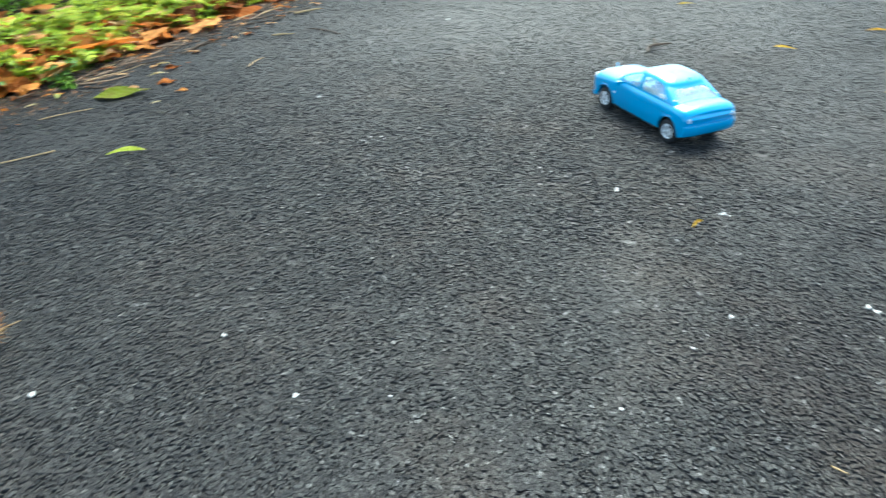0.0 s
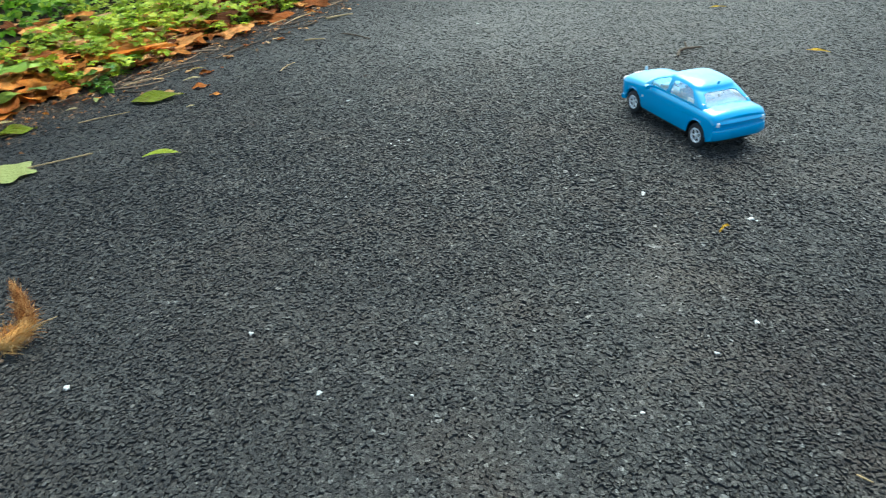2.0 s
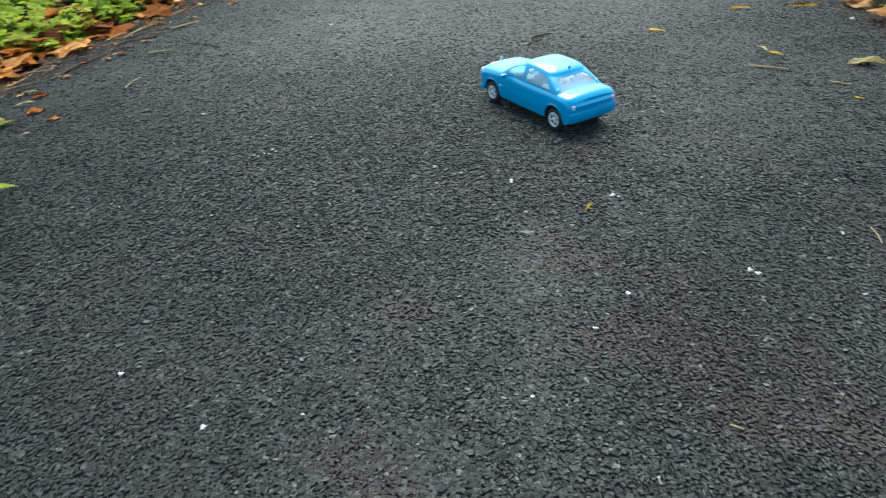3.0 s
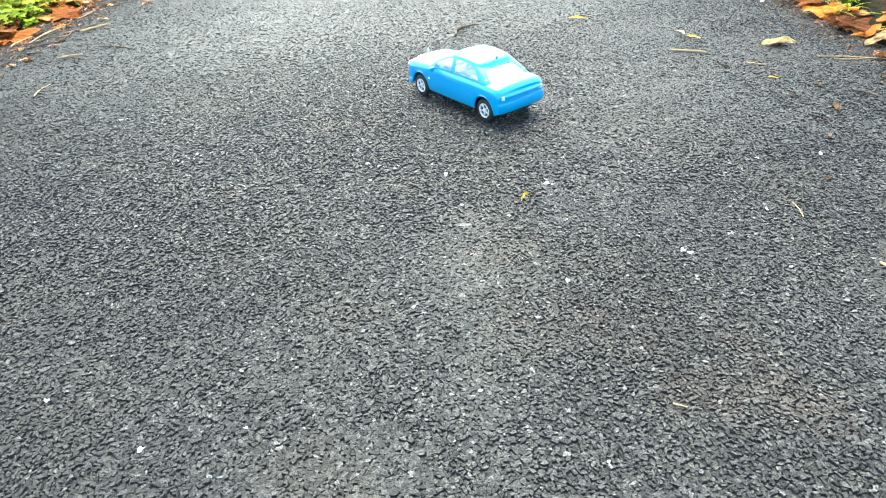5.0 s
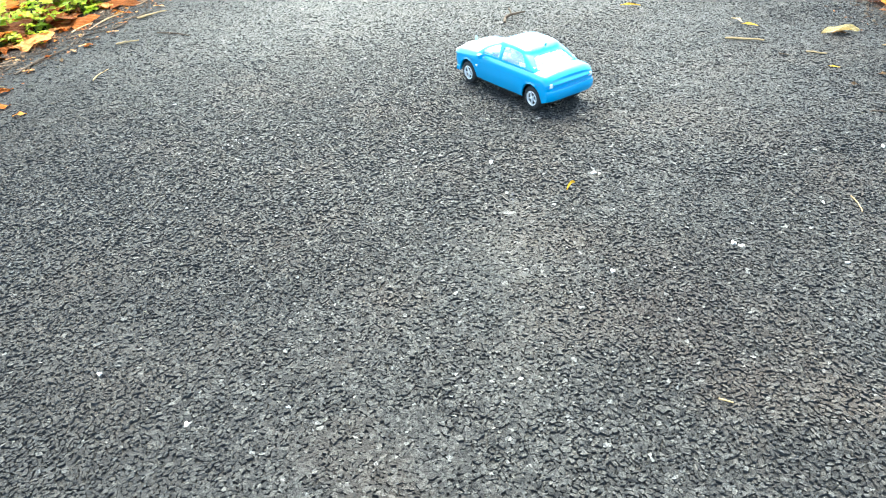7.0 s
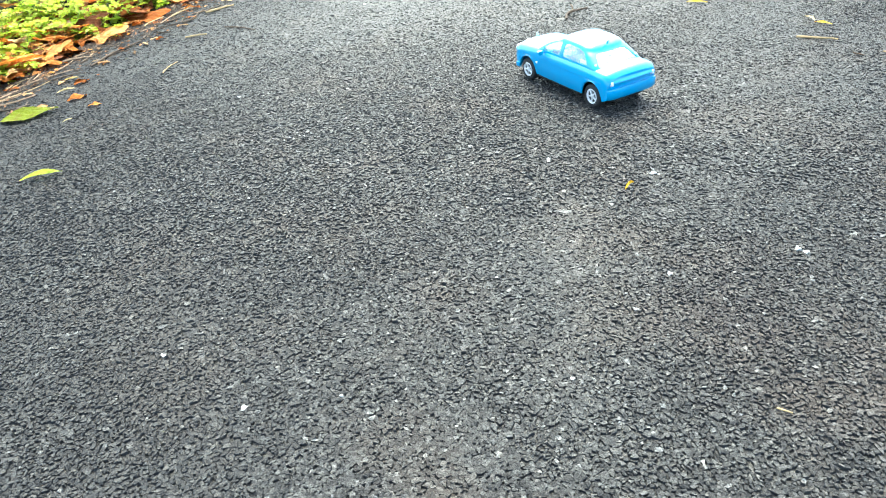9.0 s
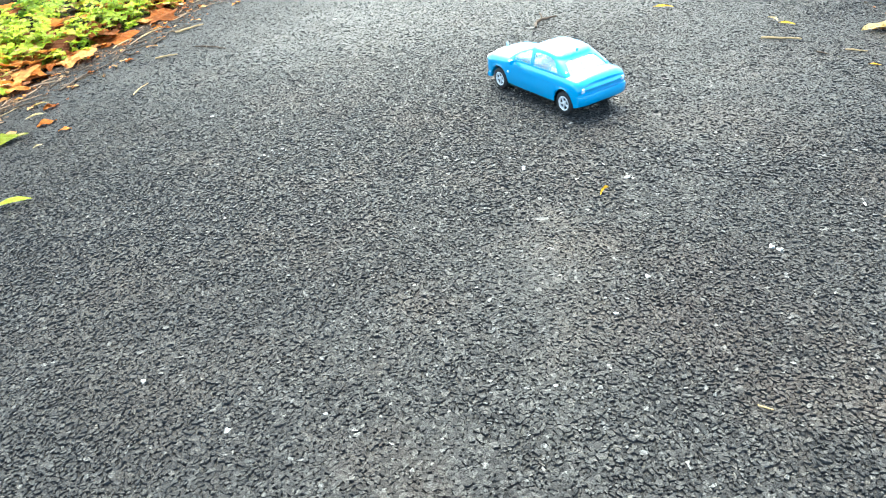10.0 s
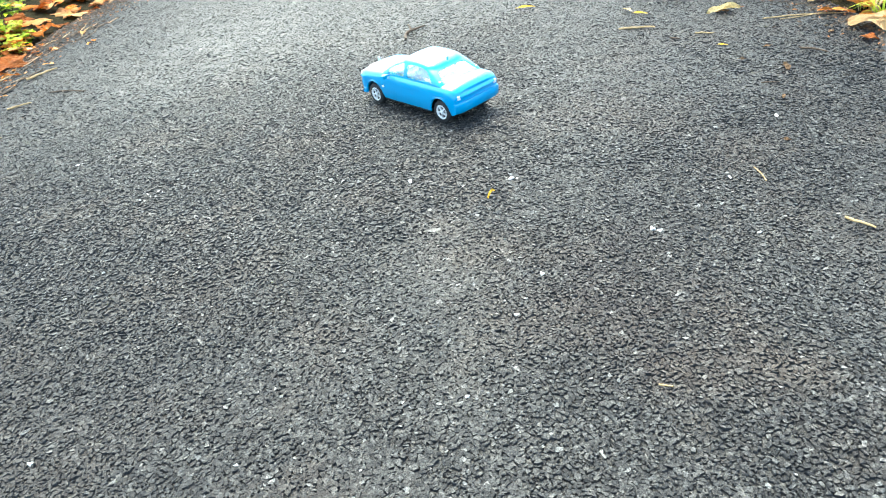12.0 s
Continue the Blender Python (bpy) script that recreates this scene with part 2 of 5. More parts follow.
M_LITTER = leafy("leaf_litter", DRY_TONES, 0.25, 0.8, 0.8, 0.3, (0.13, 0.05, 0.02), True, 12.0, 0.1)
M_UNDER = leafy("undergrowth_leaf", [(0.0, (0.08, 0.20, 0.02)), (0.6, (0.22, 0.42, 0.03)), (1.0, (0.50, 0.66, 0.05))], 0.35, 0.5, 0.75, 0.0, (0.1, 0.05, 0.02), True, 12.0)
M_CREAM = leafy("cream_leaf", [(0.0, (0.74, 0.60, 0.30)), (1.0, (0.78, 0.64, 0.36))], 0.15, 0.6, 0.7)
M_OLIVE = leafy("olive_leaf", [(0.0, (0.20, 0.27, 0.010)), (1.0, (0.27, 0.33, 0.018))], 0.15, 0.65, 0.8, 0.5, (0.20, 0.14, 0.03), shine=0.1)
M_BROWN = leafy("brown_leaf", [(0.0, (0.13, 0.075, 0.04)), (1.0, (0.30, 0.18, 0.09))], 0.1, 0.8, 0.9, 0.5)
M_YELLOW = leafy("yellow_leaf", [(0.0, (0.82, 0.50, 0.02)), (1.0, (0.80, 0.60, 0.06))], 0.2, 0.55, 0.8)
M_TWIG = plain("twig_bark", (0.065, 0.043, 0.028), 0.85, grain=200.0, vary=0.5, relief=0.001)
M_WOOD = plain("dry_wood", (0.28, 0.18, 0.11), 0.8, grain=200.0, vary=0.4)
M_STRAW = plain("straw", (0.36, 0.25, 0.12), 0.75, grain=160.0, vary=0.5)
M_STALK = plain("stalk", (0.16, 0.24, 0.06), 0.6, grain=80.0, vary=0.3)
M_FIBRE = leafy("coir_fibre", [(0.0, (0.40, 0.14, 0.02)), (0.45, (0.78, 0.38, 0.10)), (1.0, (0.92, 0.68, 0.34))], 0.15, 0.8, 0.9, 0.0, (0.1, 0.05, 0.02), True, 12.0, 0.1)
M_HORN = leafy("horn_fibre", [(0.0, (0.20, 0.06, 0.015)), (0.5, (0.46, 0.17, 0.045)), (1.0, (0.80, 0.48, 0.20))], 0.15, 0.8, 0.9, 0.0, (0.1, 0.05, 0.02), True, 12.0, 0.1)
M_BRACT = leafy("bract", [(0.0, (0.86, 0.40, 0.11)), (1.0, (0.90, 0.43, 0.13))], 0.2, 0.6, 0.6, 0.35, (0.30, 0.10, 0.04), False, 12.0, 0.2)
M_CRUMB = plain("leaf_crumb", (0.26, 0.11, 0.04), 0.8, grain=40.0, vary=0.6)
M_SCRAP = plain("blue_scrap", (0.05, 0.30, 0.70), 0.4)
M_CHIP = plain("white_quartz", (0.52, 0.52, 0.50), 0.7, grain=3.0, vary=0.35)


def glass_material():
    n = Nodes("tinted_glass")
    n.set(Base_Color=(0.72, 0.92, 1.0), Roughness=0.06, Transmission_Weight=1.0, IOR=1.6, Coat_Weight=1.0, Coat_IOR=1.9, Coat_Roughness=0.08)
    return n.m


M_GLASS = glass_material()

# ---- mesh helpers ----
rng = random.Random(7)


def part(name, bm, material, parent=None, label="", smooth=0.0):
    """Links a bmesh as one mesh object under a thing or a part."""
    me = bpy.data.meshes.new(name)
    bmesh.ops.recalc_face_normals(bm, faces=bm.faces)
    bm.to_mesh(me)
    bm.free()
    me.materials.append(material)
    if smooth:
        for p in me.polygons:
            p.use_smooth = True
        me.set_sharp_from_angle(angle=radians(smooth))
    ob = new(name, me)
    if parent:
        ob.parent = parent
    if label:
        tagged(ob, label)
    return ob


def share(name, mesh, parent, m):
    ob = new(name, mesh)
    ob.parent = parent
    ob.matrix_basis = m
    return ob


def box(bm, x0, x1, y0, y1, z0, z1, bevel=0.0):
    made = bmesh.ops.create_cube(bm, size=1.0, matrix=Matrix.LocRotScale(((x0 + x1) / 2, (y0 + y1) / 2, (z0 + z1) / 2), None, (x1 - x0, y1 - y0, z1 - z0)))
    if bevel:
        edges = {e for v in made["verts"] for e in v.link_edges}
        bmesh.ops.bevel(bm, geom=list(edges), offset=bevel, segments=2, affect="EDGES", profile=0.6)
    return bm


def loft(bm, rings, closed=True, cap=True):
    """A skin over rings of equally many points."""
    vs = [[bm.verts.new(p) for p in r] for r in rings]
    n = len(rings[0])
    for a, b in zip(vs, vs[1:]):
        for i in range(n if closed else n - 1):
            j = (i + 1) % n
            bm.faces.new((a[i], a[j], b[j], b[i]))
    if cap:
        bm.faces.new(vs[0][::-1])
        bm.faces.new(vs[-1])
    return vs


def tube(bm, points, radii, sides=5):
    """A tapered rod along points."""
    pts = [Vector(p) for p in points]
    rings = []
    for i, p in enumerate(pts):
        d = (pts[min(i + 1, len(pts) - 1)] - pts[max(i - 1, 0)]).normalized()
        u = d.cross(Vector((0.12, 0.21, 1.0)) if abs(d.z) < 0.95 else Vector((1, 0, 0))).normalized()
        w = d.cross(u)
        r = radii[min(i, len(radii) - 1)]
        rings.append([p + r * (math.cos(a) * u + math.sin(a) * w) for a in (2 * math.pi * k / sides for k in range(sides))])
    loft(bm, rings)
    return bm


def lathe(bm, profile, sides=24, hollow=False):
    """Rings about the y axis from (radius, y) pairs."""
    rings = [[(r * math.cos(2 * math.pi * k / sides), y, r * math.sin(2 * math.pi * k / sides)) for k in range(sides)] for r, y in profile]
    loft(bm, rings + rings[:1] if hollow else rings, cap=not hollow)
    bmesh.ops.remove_doubles(bm, verts=bm.verts[:], dist=1e-6)
    return bm


# ---- leaf meshes: base at the origin, tip at x = 1 ----
def blade(width, curl=0.1, fold=0.15, wave=0.03, teeth=0, point=1.3, rows=10, seed=0, thick=0.012, twist=0.0, cols=(-1, -0.5, 0, 0.5, 1)):
    """A simple leaf with midrib fold, curl along its length and toothed rim, as a thin closed body."""
    r = random.Random(seed)
    bm = bmesh.new()
    ph = r.uniform(0, 6)
    grid = []
    for i in range(rows + 1):
        s = i / rows
        h = width * 0.5 * (math.sin(math.pi * min(1, s * 1.02) ** (1 / point)) ** 0.85 if 0 < s < 1 else 0.02)
        if teeth:
            h *= 1 + 0.10 * ((i * teeth) % 2 - 0.5)
        z = curl * math.sin(math.pi * s * 0.9 + 0.3) - curl * 0.3
        row = []
        for j in cols:
            t = twist * (s - 0.5)
            y, dz = h * j, fold * abs(h * j) * 2 + wave * math.sin(9 * s + ph + 2.0 * j) * abs(j)
            row.append(bm.verts.new((s, y * math.cos(t) - dz * math.sin(t), z + dz * math.cos(t) + y * math.sin(t))))
        grid.append(row)
    for a, b in zip(grid, grid[1:]):
        for j in range(len(cols) - 1):
            bm.faces.new((a[j], a[j + 1], b[j + 1], b[j]))
    bmesh.ops.solidify(bm, geom=bm.faces[:], thickness=thick)
    return bm


def lobed(lobes, depth, curl=0.06, seed=0, thick=0.01, ragged=0.04):
    """A broad lobed leaf, fanned out from its base."""
    r = random.Random(seed)
    bm = bmesh.new()
    n = 46
    rim, mid = [], []
    c = bm.verts.new((0.22, 0, 0))
    for k in range(n):
        a = -math.pi + 2 * math.pi * (k + 0.5) / n
        rr = 0.52 * (1 - depth * 0.5 + depth * 0.5 * math.cos(lobes * a)) * (0.72 + 0.32 * math.cos(a * 0.5)) * (1 + r.uniform(-ragged, ragged))
        x, y = 0.40 + rr * math.cos(a) * 1.15, rr * math.sin(a) * 1.1
        z = curl * (math.sin(3 * a + seed) * 0.5 + 0.4 * x)
        rim.append(bm.verts.new((x, y, z)))
        mid.append(bm.verts.new((0.22 + (x - 0.22) * 0.5, y * 0.5, curl * 0.5 + z * 0.2)))
    for k in range(n):
        j = (k + 1) % n
        bm.faces.new((c, mid[k], mid[j]))
        bm.faces.new((mid[k], rim[k], rim[j], mid[j]))
    bmesh.ops.solidify(bm, geom=bm.faces[:], thickness=thick)
    return bm


def stored(name, bm, material, smooth=True):
    me = bpy.data.meshes.new(name)
    bmesh.ops.recalc_face_normals(bm, faces=bm.faces)
    bm.to_mesh(me)
    bm.free()
    me.materials.append(material)
    for p in me.polygons:
        p.use_smooth = smooth
    me.set_sharp_from_angle(angle=radians(50))
    return me


def again(mesh, material):
    me = mesh.copy()
    me.materials[0] = material
    return me


# ---- ground and path ----
def left_edge(y):
    """Inner rim of the verge where plants and leaves begin."""
    yy = min(max(y, 0.7), 3.2)
    return -1.145 + 0.43 * (yy - 1.25) + 0.33 * (y - yy)


def right_edge(y):
    yy = min(max(y, 0.3), 2.2)
    return 1.40 + 0.23 * (yy - 1.0) + 0.33 * (y - yy)


def ground_height(x, y):
    a, b = left_edge(y) - x, x - right_edge(y)
    d = max(a, b)
    s = min(max((d + 0.05) / 0.35, 0.0), 1.0)
    s = s * s * (3 - 2 * s)
    rough = noise.noise((x * 5, y * 5, 0)) * 0.012 + noise.noise((x * 17, y * 17, 3)) * 0.004
    return -0.022 + 0.045 * s + rough * s + (0.05 * min(max(d - 0.4, 0) / 2, 1) if d > 0.4 else 0)


def build_ground():
    steps = [-400, -120, -40, -15, -6, -3]
    xs = steps + [-2.6 + 0.06 * k for k in range(90)] + [3, 5, 10, 30, 100, 400]
    ys = [-400, -120, -40, -12, -4, -1.5] + [-0.5 + 0.07 * k for k in range(82)] + [6, 8, 12, 25, 60, 150, 400]
    verts = [(x, y, ground_height(x, y)) for y in ys for x in xs]
    n = len(xs)
    faces = [(j * n + i, j * n + i + 1, (j + 1) * n + i + 1, (j + 1) * n + i) for j in range(len(ys) - 1) for i in range(n - 1)]
    me = bpy.data.meshes.new("ground")
    me.from_pydata(verts, [], faces)
    me.materials.append(M_SOIL)
    for p in me.polygons:
        p.use_smooth = True
    tagged(new("ground", me), "dark damp soil under plants and leaf litter", "ground", kind="structure")


def build_road():
    bm = bmesh.new()
    ys = [-60, -20, -6, -2] + [-1 + 0.05 * k for k in range(121)] + [6, 8, 12, 25, 60]
    rings = []
    for y in ys:
        l = left_edge(y) - 0.03 + 0.02 * noise.noise((y * 6, 0, 0)) + 0.008 * noise.noise((y * 30, 4, 0))
        r = right_edge(y) + 0.03 + 0.02 * noise.noise((y * 6, 9, 0)) + 0.008 * noise.noise((y * 30, 7, 0))
        rings.append([(l - 0.02, y, -0.05), (l, y, -0.006), *[(l + (r - l) * k / 12, y, -0.0030) for k in range(1, 12)], (r, y, -0.006), (r + 0.02, y, -0.05)])
    loft(bm, rings, closed=False, cap=False)
    road = part("road", bm, M_ROAD)
    tagged(road, "dark grey asphalt path with coarse worn stone chippings", "road", kind="structure")
    return road


PATCH = (0.02, 0.095, 0.36, 0.43)      # the stretch whose chippings are pieces of their own


def stone_cells(step, x0, x1, y0, y1, sides, seed, drop):
    """Packed angular chippings: centres on a shaken lattice, each stone filling its own cell but for a gap."""
    g = np.random.default_rng(seed)
    gx, gy = np.meshgrid(np.arange(x0, x1, step), np.arange(y0, y1, step * 0.9))
    gx = gx + (np.arange(gx.shape[0]) % 2)[:, None] * step * 0.5 + g.uniform(-0.48, 0.48, gx.shape) * step
    gy = gy + g.uniform(-0.48, 0.48, gy.shape) * step
    gone = g.uniform(0, 1, gx.shape) < drop
    gx, gy = np.where(gone, 99.0, gx), np.where(gone, 99.0, gy)
    h, w = gx.shape
    px, py = np.pad(gx, 2, constant_values=99.0), np.pad(gy, 2, constant_values=99.0)
    ang = (np.arange(sides) * 2 * math.pi / sides)[None, None, :] + g.uniform(-0.3, 0.3, (h, w, sides)) * (6.0 / sides) + g.uniform(0, 6.3, (h, w, 1))
    ca, sa = np.cos(ang), np.sin(ang)
    rad = np.full((h, w, sides), step * 1.65)
    for dj in range(-2, 3):
        for di in range(-2, 3):
            if di or dj:
                dx, dy = px[2 + dj:2 + dj + h, 2 + di:2 + di + w] - gx, py[2 + dj:2 + dj + h, 2 + di:2 + di + w] - gy
                q = dx * dx + dy * dy
                c = (dx[..., None] * ca + dy[..., None] * sa)
                rad = np.where(c > 1e-6, np.minimum(rad, 0.5 * q[..., None] / np.maximum(c, 1e-6)), rad)
    keep = ~gone
    return gx[keep], gy[keep], (rad * ca)[keep], (rad * sa)[keep], g


def patches(x, y, size, seed):
    """0 to 1: soft blotches of about that size over the path."""
    u, v = x / size + 500.0, y / size + 500.0
    i, j = np.floor(u).astype(np.int64), np.floor(v).astype(np.int64)
    fu, fv = u - i, v - j
    fu, fv = fu * fu * (3 - 2 * fu), fv * fv * (3 - 2 * fv)

    def at(a, b):
        return np.abs(np.sin(a * 127.1 + b * 311.7 + seed * 74.7) * 43758.5453) % 1.0

    return (at(i, j) * (1 - fu) + at(i + 1, j) * fu) * (1 - fv) + (at(i, j + 1) * (1 - fu) + at(i + 1, j + 1) * fu) * fv


def stone_mesh(name, gx, gy, x, y, g):
    n, k = x.shape
    full = 0.5 + 0.5 * np.sin(gx * 3.1 + 1.7 * np.sin(gy * 4.3) + 0.6) * np.sin(gy * 2.7 + 1.9 * np.sin(gx * 3.7 + 1.0))
    full = np.clip(full * 1.5 - 0.45 + 1.0 * (patches(gx, gy, 0.045, 1) - 0.5) + 1.1 * (patches(gx, gy, 0.014, 2) - 0.5) + 0.6 * (patches(gx, gy, 0.16, 3) - 0.5), 0, 1)[:, None]
    for px, py, pr in SMOOTH:
        full = np.maximum(full, 1.1 * np.exp(-(((gx - px) ** 2 + (gy - py) ** 2) / pr ** 2))[:, None])
    for px, py, pr in CRACKED:
        full = full * (1 - np.exp(-(((gx - px) ** 2 + (gy - py) ** 2) / pr ** 2))[:, None])
    # Chippings lie fuller and flatter with distance and along the left rim.
    worn_far = np.clip((gy - 1.15) / 0.8, 0, 1.0) + np.clip(0.9 - 2.2 * (gx + 1.6825 - 0.43 * gy), 0, 0.8)
    full = np.clip(np.maximum(full, worn_far[:, None]), 0, 1)
    gap = g.uniform(0.98, 1.20, (n, 1)) + 0.16 * full
    low = g.uniform(0, 1, (n, 1)) < 0.17 - 0.16 * full
    top = np.where(low, g.uniform(-0.0029, -0.0012, (n, 1)), g.normal(-0.0003, 0.00035, (n, 1)) * (1 - 0.5 * full))
    calm = 1 - 0.8 * full
    tx, ty = g.normal(0, TILTED, (n, 1)) * calm, g.normal(0, TILTED, (n, 1)) * calm
    chip = g.uniform(0.72, 1.10, (n, k)) + 0.06 * full
    x, y = x * g.uniform(0.78, 1.30, (n, 1)), y * g.uniform(0.78, 1.30, (n, 1))
    co = np.empty((n, 2 * k + 1, 3), np.float32)
    co[:, :k, 0], co[:, :k, 1] = gx[:, None] + x * gap * chip, gy[:, None] + y * gap * chip
    co[:, :k, 2] = top + np.clip(x * tx + y * ty, -0.0014, 0.0010) + g.normal(0, 0.00030, (n, k))
    foot = np.minimum(gap + 0.05, 1.32)
    co[:, k:2 * k, 0], co[:, k:2 * k, 1] = gx[:, None] + x * foot, gy[:, None] + y * foot
    co[:, k:2 * k, 2] = -0.0036
    off = g.uniform(-0.4, 0.4, (n, 1))
    co[:, 2 * k, 0], co[:, 2 * k, 1] = gx + (x[:, :1] * off)[:, 0], gy + (y[:, :1] * off)[:, 0]
    co[:, 2 * k, 2] = top[:, 0] + g.uniform(-0.0004, 0.0007, n)
    faces = [*[(i, (i + 1) % k, 2 * k) for i in range(k)], *[(i, k + i, k + (i + 1) % k, (i + 1) % k) for i in range(k)]]
    m = 2 * k + 1
    flat = np.array([i for f in faces for i in f])
    sizes = np.array([len(f) for f in faces])
    loops = (flat[None, :] + m * np.arange(n)[:, None]).ravel()
    starts = (np.concatenate([[0], np.cumsum(sizes)[:-1]])[None, :] + len(flat) * np.arange(n)[:, None]).ravel()
    me = bpy.data.meshes.new(name)
    me.vertices.add(m * n)
    me.vertices.foreach_set("co", co.ravel())
    me.loops.add(len(loops))
    me.loops.foreach_set("vertex_index", loops.astype(np.int32))
    me.polygons.add(len(starts))
    me.polygons.foreach_set("loop_start", starts.astype(np.int32))
    me.update(calc_edges=True)
    me.polygons.foreach_set("use_smooth", np.zeros(len(starts), bool))
    me.polygons.foreach_set("material_index", np.tile(np.array([0] * k + [1] * k, np.int32), n))
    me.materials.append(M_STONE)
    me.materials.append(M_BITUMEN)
    return me


TILTED = 0.20
SMOOTH = ((0.25, 0.66, 0.09), (1.02, 1.55, 0.30), (0.02, 2.25, 0.40), (0.30, 0.78, 0.06), (0.85, 1.95, 0.40), (1.22, 1.30, 0.24), (-0.75, 1.25, 0.22), (-0.62, 1.85, 0.20), (0.55, 1.25, 0.16))
CRACKED = ((0.42, 0.53, 0.16), (0.40, 0.38, 0.12), (-0.10, 0.80, 0.20), (-0.15, 1.30, 0.32), (-0.28, 1.02, 0.26), (0.10, 1.15, 0.22), (-0.02, 1.62, 0.25), (-0.55, 0.80, 0.22), (-0.45, 1.15, 0.22), (0.75, 0.70, 0.22), (-0.30, 0.50, 0.18))


def build_chippings(road):
    for x0, x1, y0, y1, sides, seed, step in ((-1.1, 1.40, 0.12, 0.86, 5, 11, 0.0040), (-1.4, 1.75, 0.74, 1.80, 4, 13, 0.0050), (-1.3, 1.75, 1.68, 3.9, 4, 12, 0.0070)):
        gx, gy, x, y, g = stone_cells(step, x0, x1, y0, y1, sides, seed, 0.38)
        yy = np.clip(gy, 0.7, 3.2)
        left = -1.145 + 0.43 * (yy - 1.25) + 0.33 * (gy - yy)
        yr = np.clip(gy, 0.3, 2.2)
        right = 1.40 + 0.23 * (yr - 1.0) + 0.33 * (gy - yr)
        keep = (gx > np.maximum(left + 0.04 + 0.03 * np.sin(gy * 9) + 0.02 * np.sin(gy * 31), -0.66 - 1.05 * (gy - 0.30))) & (gx < np.minimum(right + 0.02, 0.56 + 1.0 * (gy - 0.16)))
        keep &= (gx < 1.65 - 1.25 * (gy - 2.1))
        blend = gy + 0.12 * (patches(gx, gy, 0.09, 6) - 0.5) + 0.05 * (patches(gx, gy, 0.02, 7) - 0.5)
        keep &= (blend > y0 + 0.06 if y0 > 0.5 else gy > 0) & (blend < y1 - 0.06 if y1 < 3 else gy > 0)
        keep &= ~((gx > PATCH[0]) & (gx < PATCH[1]) & (gy > PATCH[2]) & (gy < PATCH[3]))
        ob = new("chippings", stone_mesh("chippings", gx[keep], gy[keep], x[keep], y[keep], g))
        ob.parent = road
        tagged(ob, "worn grey stone chippings set in black bitumen", kind="stuff")
    # single pieces
    gx, gy, x, y, g = stone_cells(0.0040, PATCH[0] - 0.008, PATCH[1] + 0.008, PATCH[2] - 0.008, PATCH[3] + 0.008, 5, 5, 0.30)
    order = [i for i in range(len(gx)) if PATCH[0] < gx[i] < PATCH[1] and PATCH[2] < gy[i] < PATCH[3]][:300]
    for i in order:
        me = stone_mesh("stone", np.zeros(1), np.zeros(1), x[i:i + 1], y[i:i + 1], g)
        share("stone", me, road, Matrix.Translation((gx[i], gy[i], 0)))


# ---- toy car ----
AXLE, TRACK, R_TYRE = 0.105, 0.0505, 0.0235


def arch_floor(x):
    z = 0.021
    for ax in (-AXLE, AXLE):
        d = abs(x - ax)
        if d < 0.0285:
            z = max(z, 0.0235 + math.sqrt(0.0285 ** 2 - d * d))
    return z


def car_body():
    """Lower shell with wheel arches, crease along the flanks, bonnet and boot."""
    xs = sorted({round(-0.160 + 0.004 * k, 4) for k in range(79)} | {round(s * AXLE + d, 4) for s in (-1, 1) for d in (-0.0286, -0.0284, -0.0275, -0.0262, 0.0262, 0.0275, 0.0284, 0.0286)})
    xs = [x for x in xs if -0.1495 <= x <= 0.1535]
    rings = []
    for x in xs:
        f = max(0, (x - 0.1335) / 0.020)
        b = max(0, (-0.134 - x) / 0.016)
        w = 0.0628 - 0.0045 * f ** 2.2 - 0.0030 * b ** 2.4 - 0.002 * max(0, x / 0.13)
        zt = 0.0772 - 0.005 * max(0, (x - 0.05) / 0.08) ** 1.4 - 0.004 * f ** 2 - 0.0020 * max(0, (-0.09 - x) / 0.05) - 0.0080 * b ** 2.2
        dome = 0.0055 if x > 0.03 else 0.0035
        dome *= 1 - 0.5 * f ** 2
        zb = arch_floor(x) + 0.002 * f + 0.006 * b
        half = [(w - 0.004, zb), (w - 0.001, max(0.032, zb + 0.001)), (w, max(0.045, zb + 0.002)), (w - 0.0013, max(0.0565 - 0.004 * b, zb + 0.0035)), (w - 0.0001, max(0.0574 - 0.004 * b, zb + 0.0045)),
                (w - 0.0003, 0.0604 - 0.003 * b), (w - 0.0012, zt - 0.0095), (w - 0.0034, zt - 0.0042), (w - 0.0080, zt - 0.0006), (w * 0.66, zt + dome * 0.55), (w * 0.33, zt + dome * 0.9), (0, zt + dome)]
        rings.append([(x, y, z) for y, z in half] + [(x, -y, z) for y, z in half[-2::-1]])
    bm = bmesh.new()
    vs = loft(bm, rings, closed=False, cap=False)
    for ends in (vs[0], vs[-1]):
        sx = 0.0025 if ends is vs[-1] else -0.0025
        inner = [bm.verts.new((v.co.x + sx, v.co.y * 0.94, 0.045 + (v.co.z - 0.045) * 0.9)) for v in ends]
        for i in range(len(ends) - 1):
            bm.faces.new((ends[i], ends[i + 1], inner[i + 1], inner[i]))
        bm.faces.new(inner)
    return bm


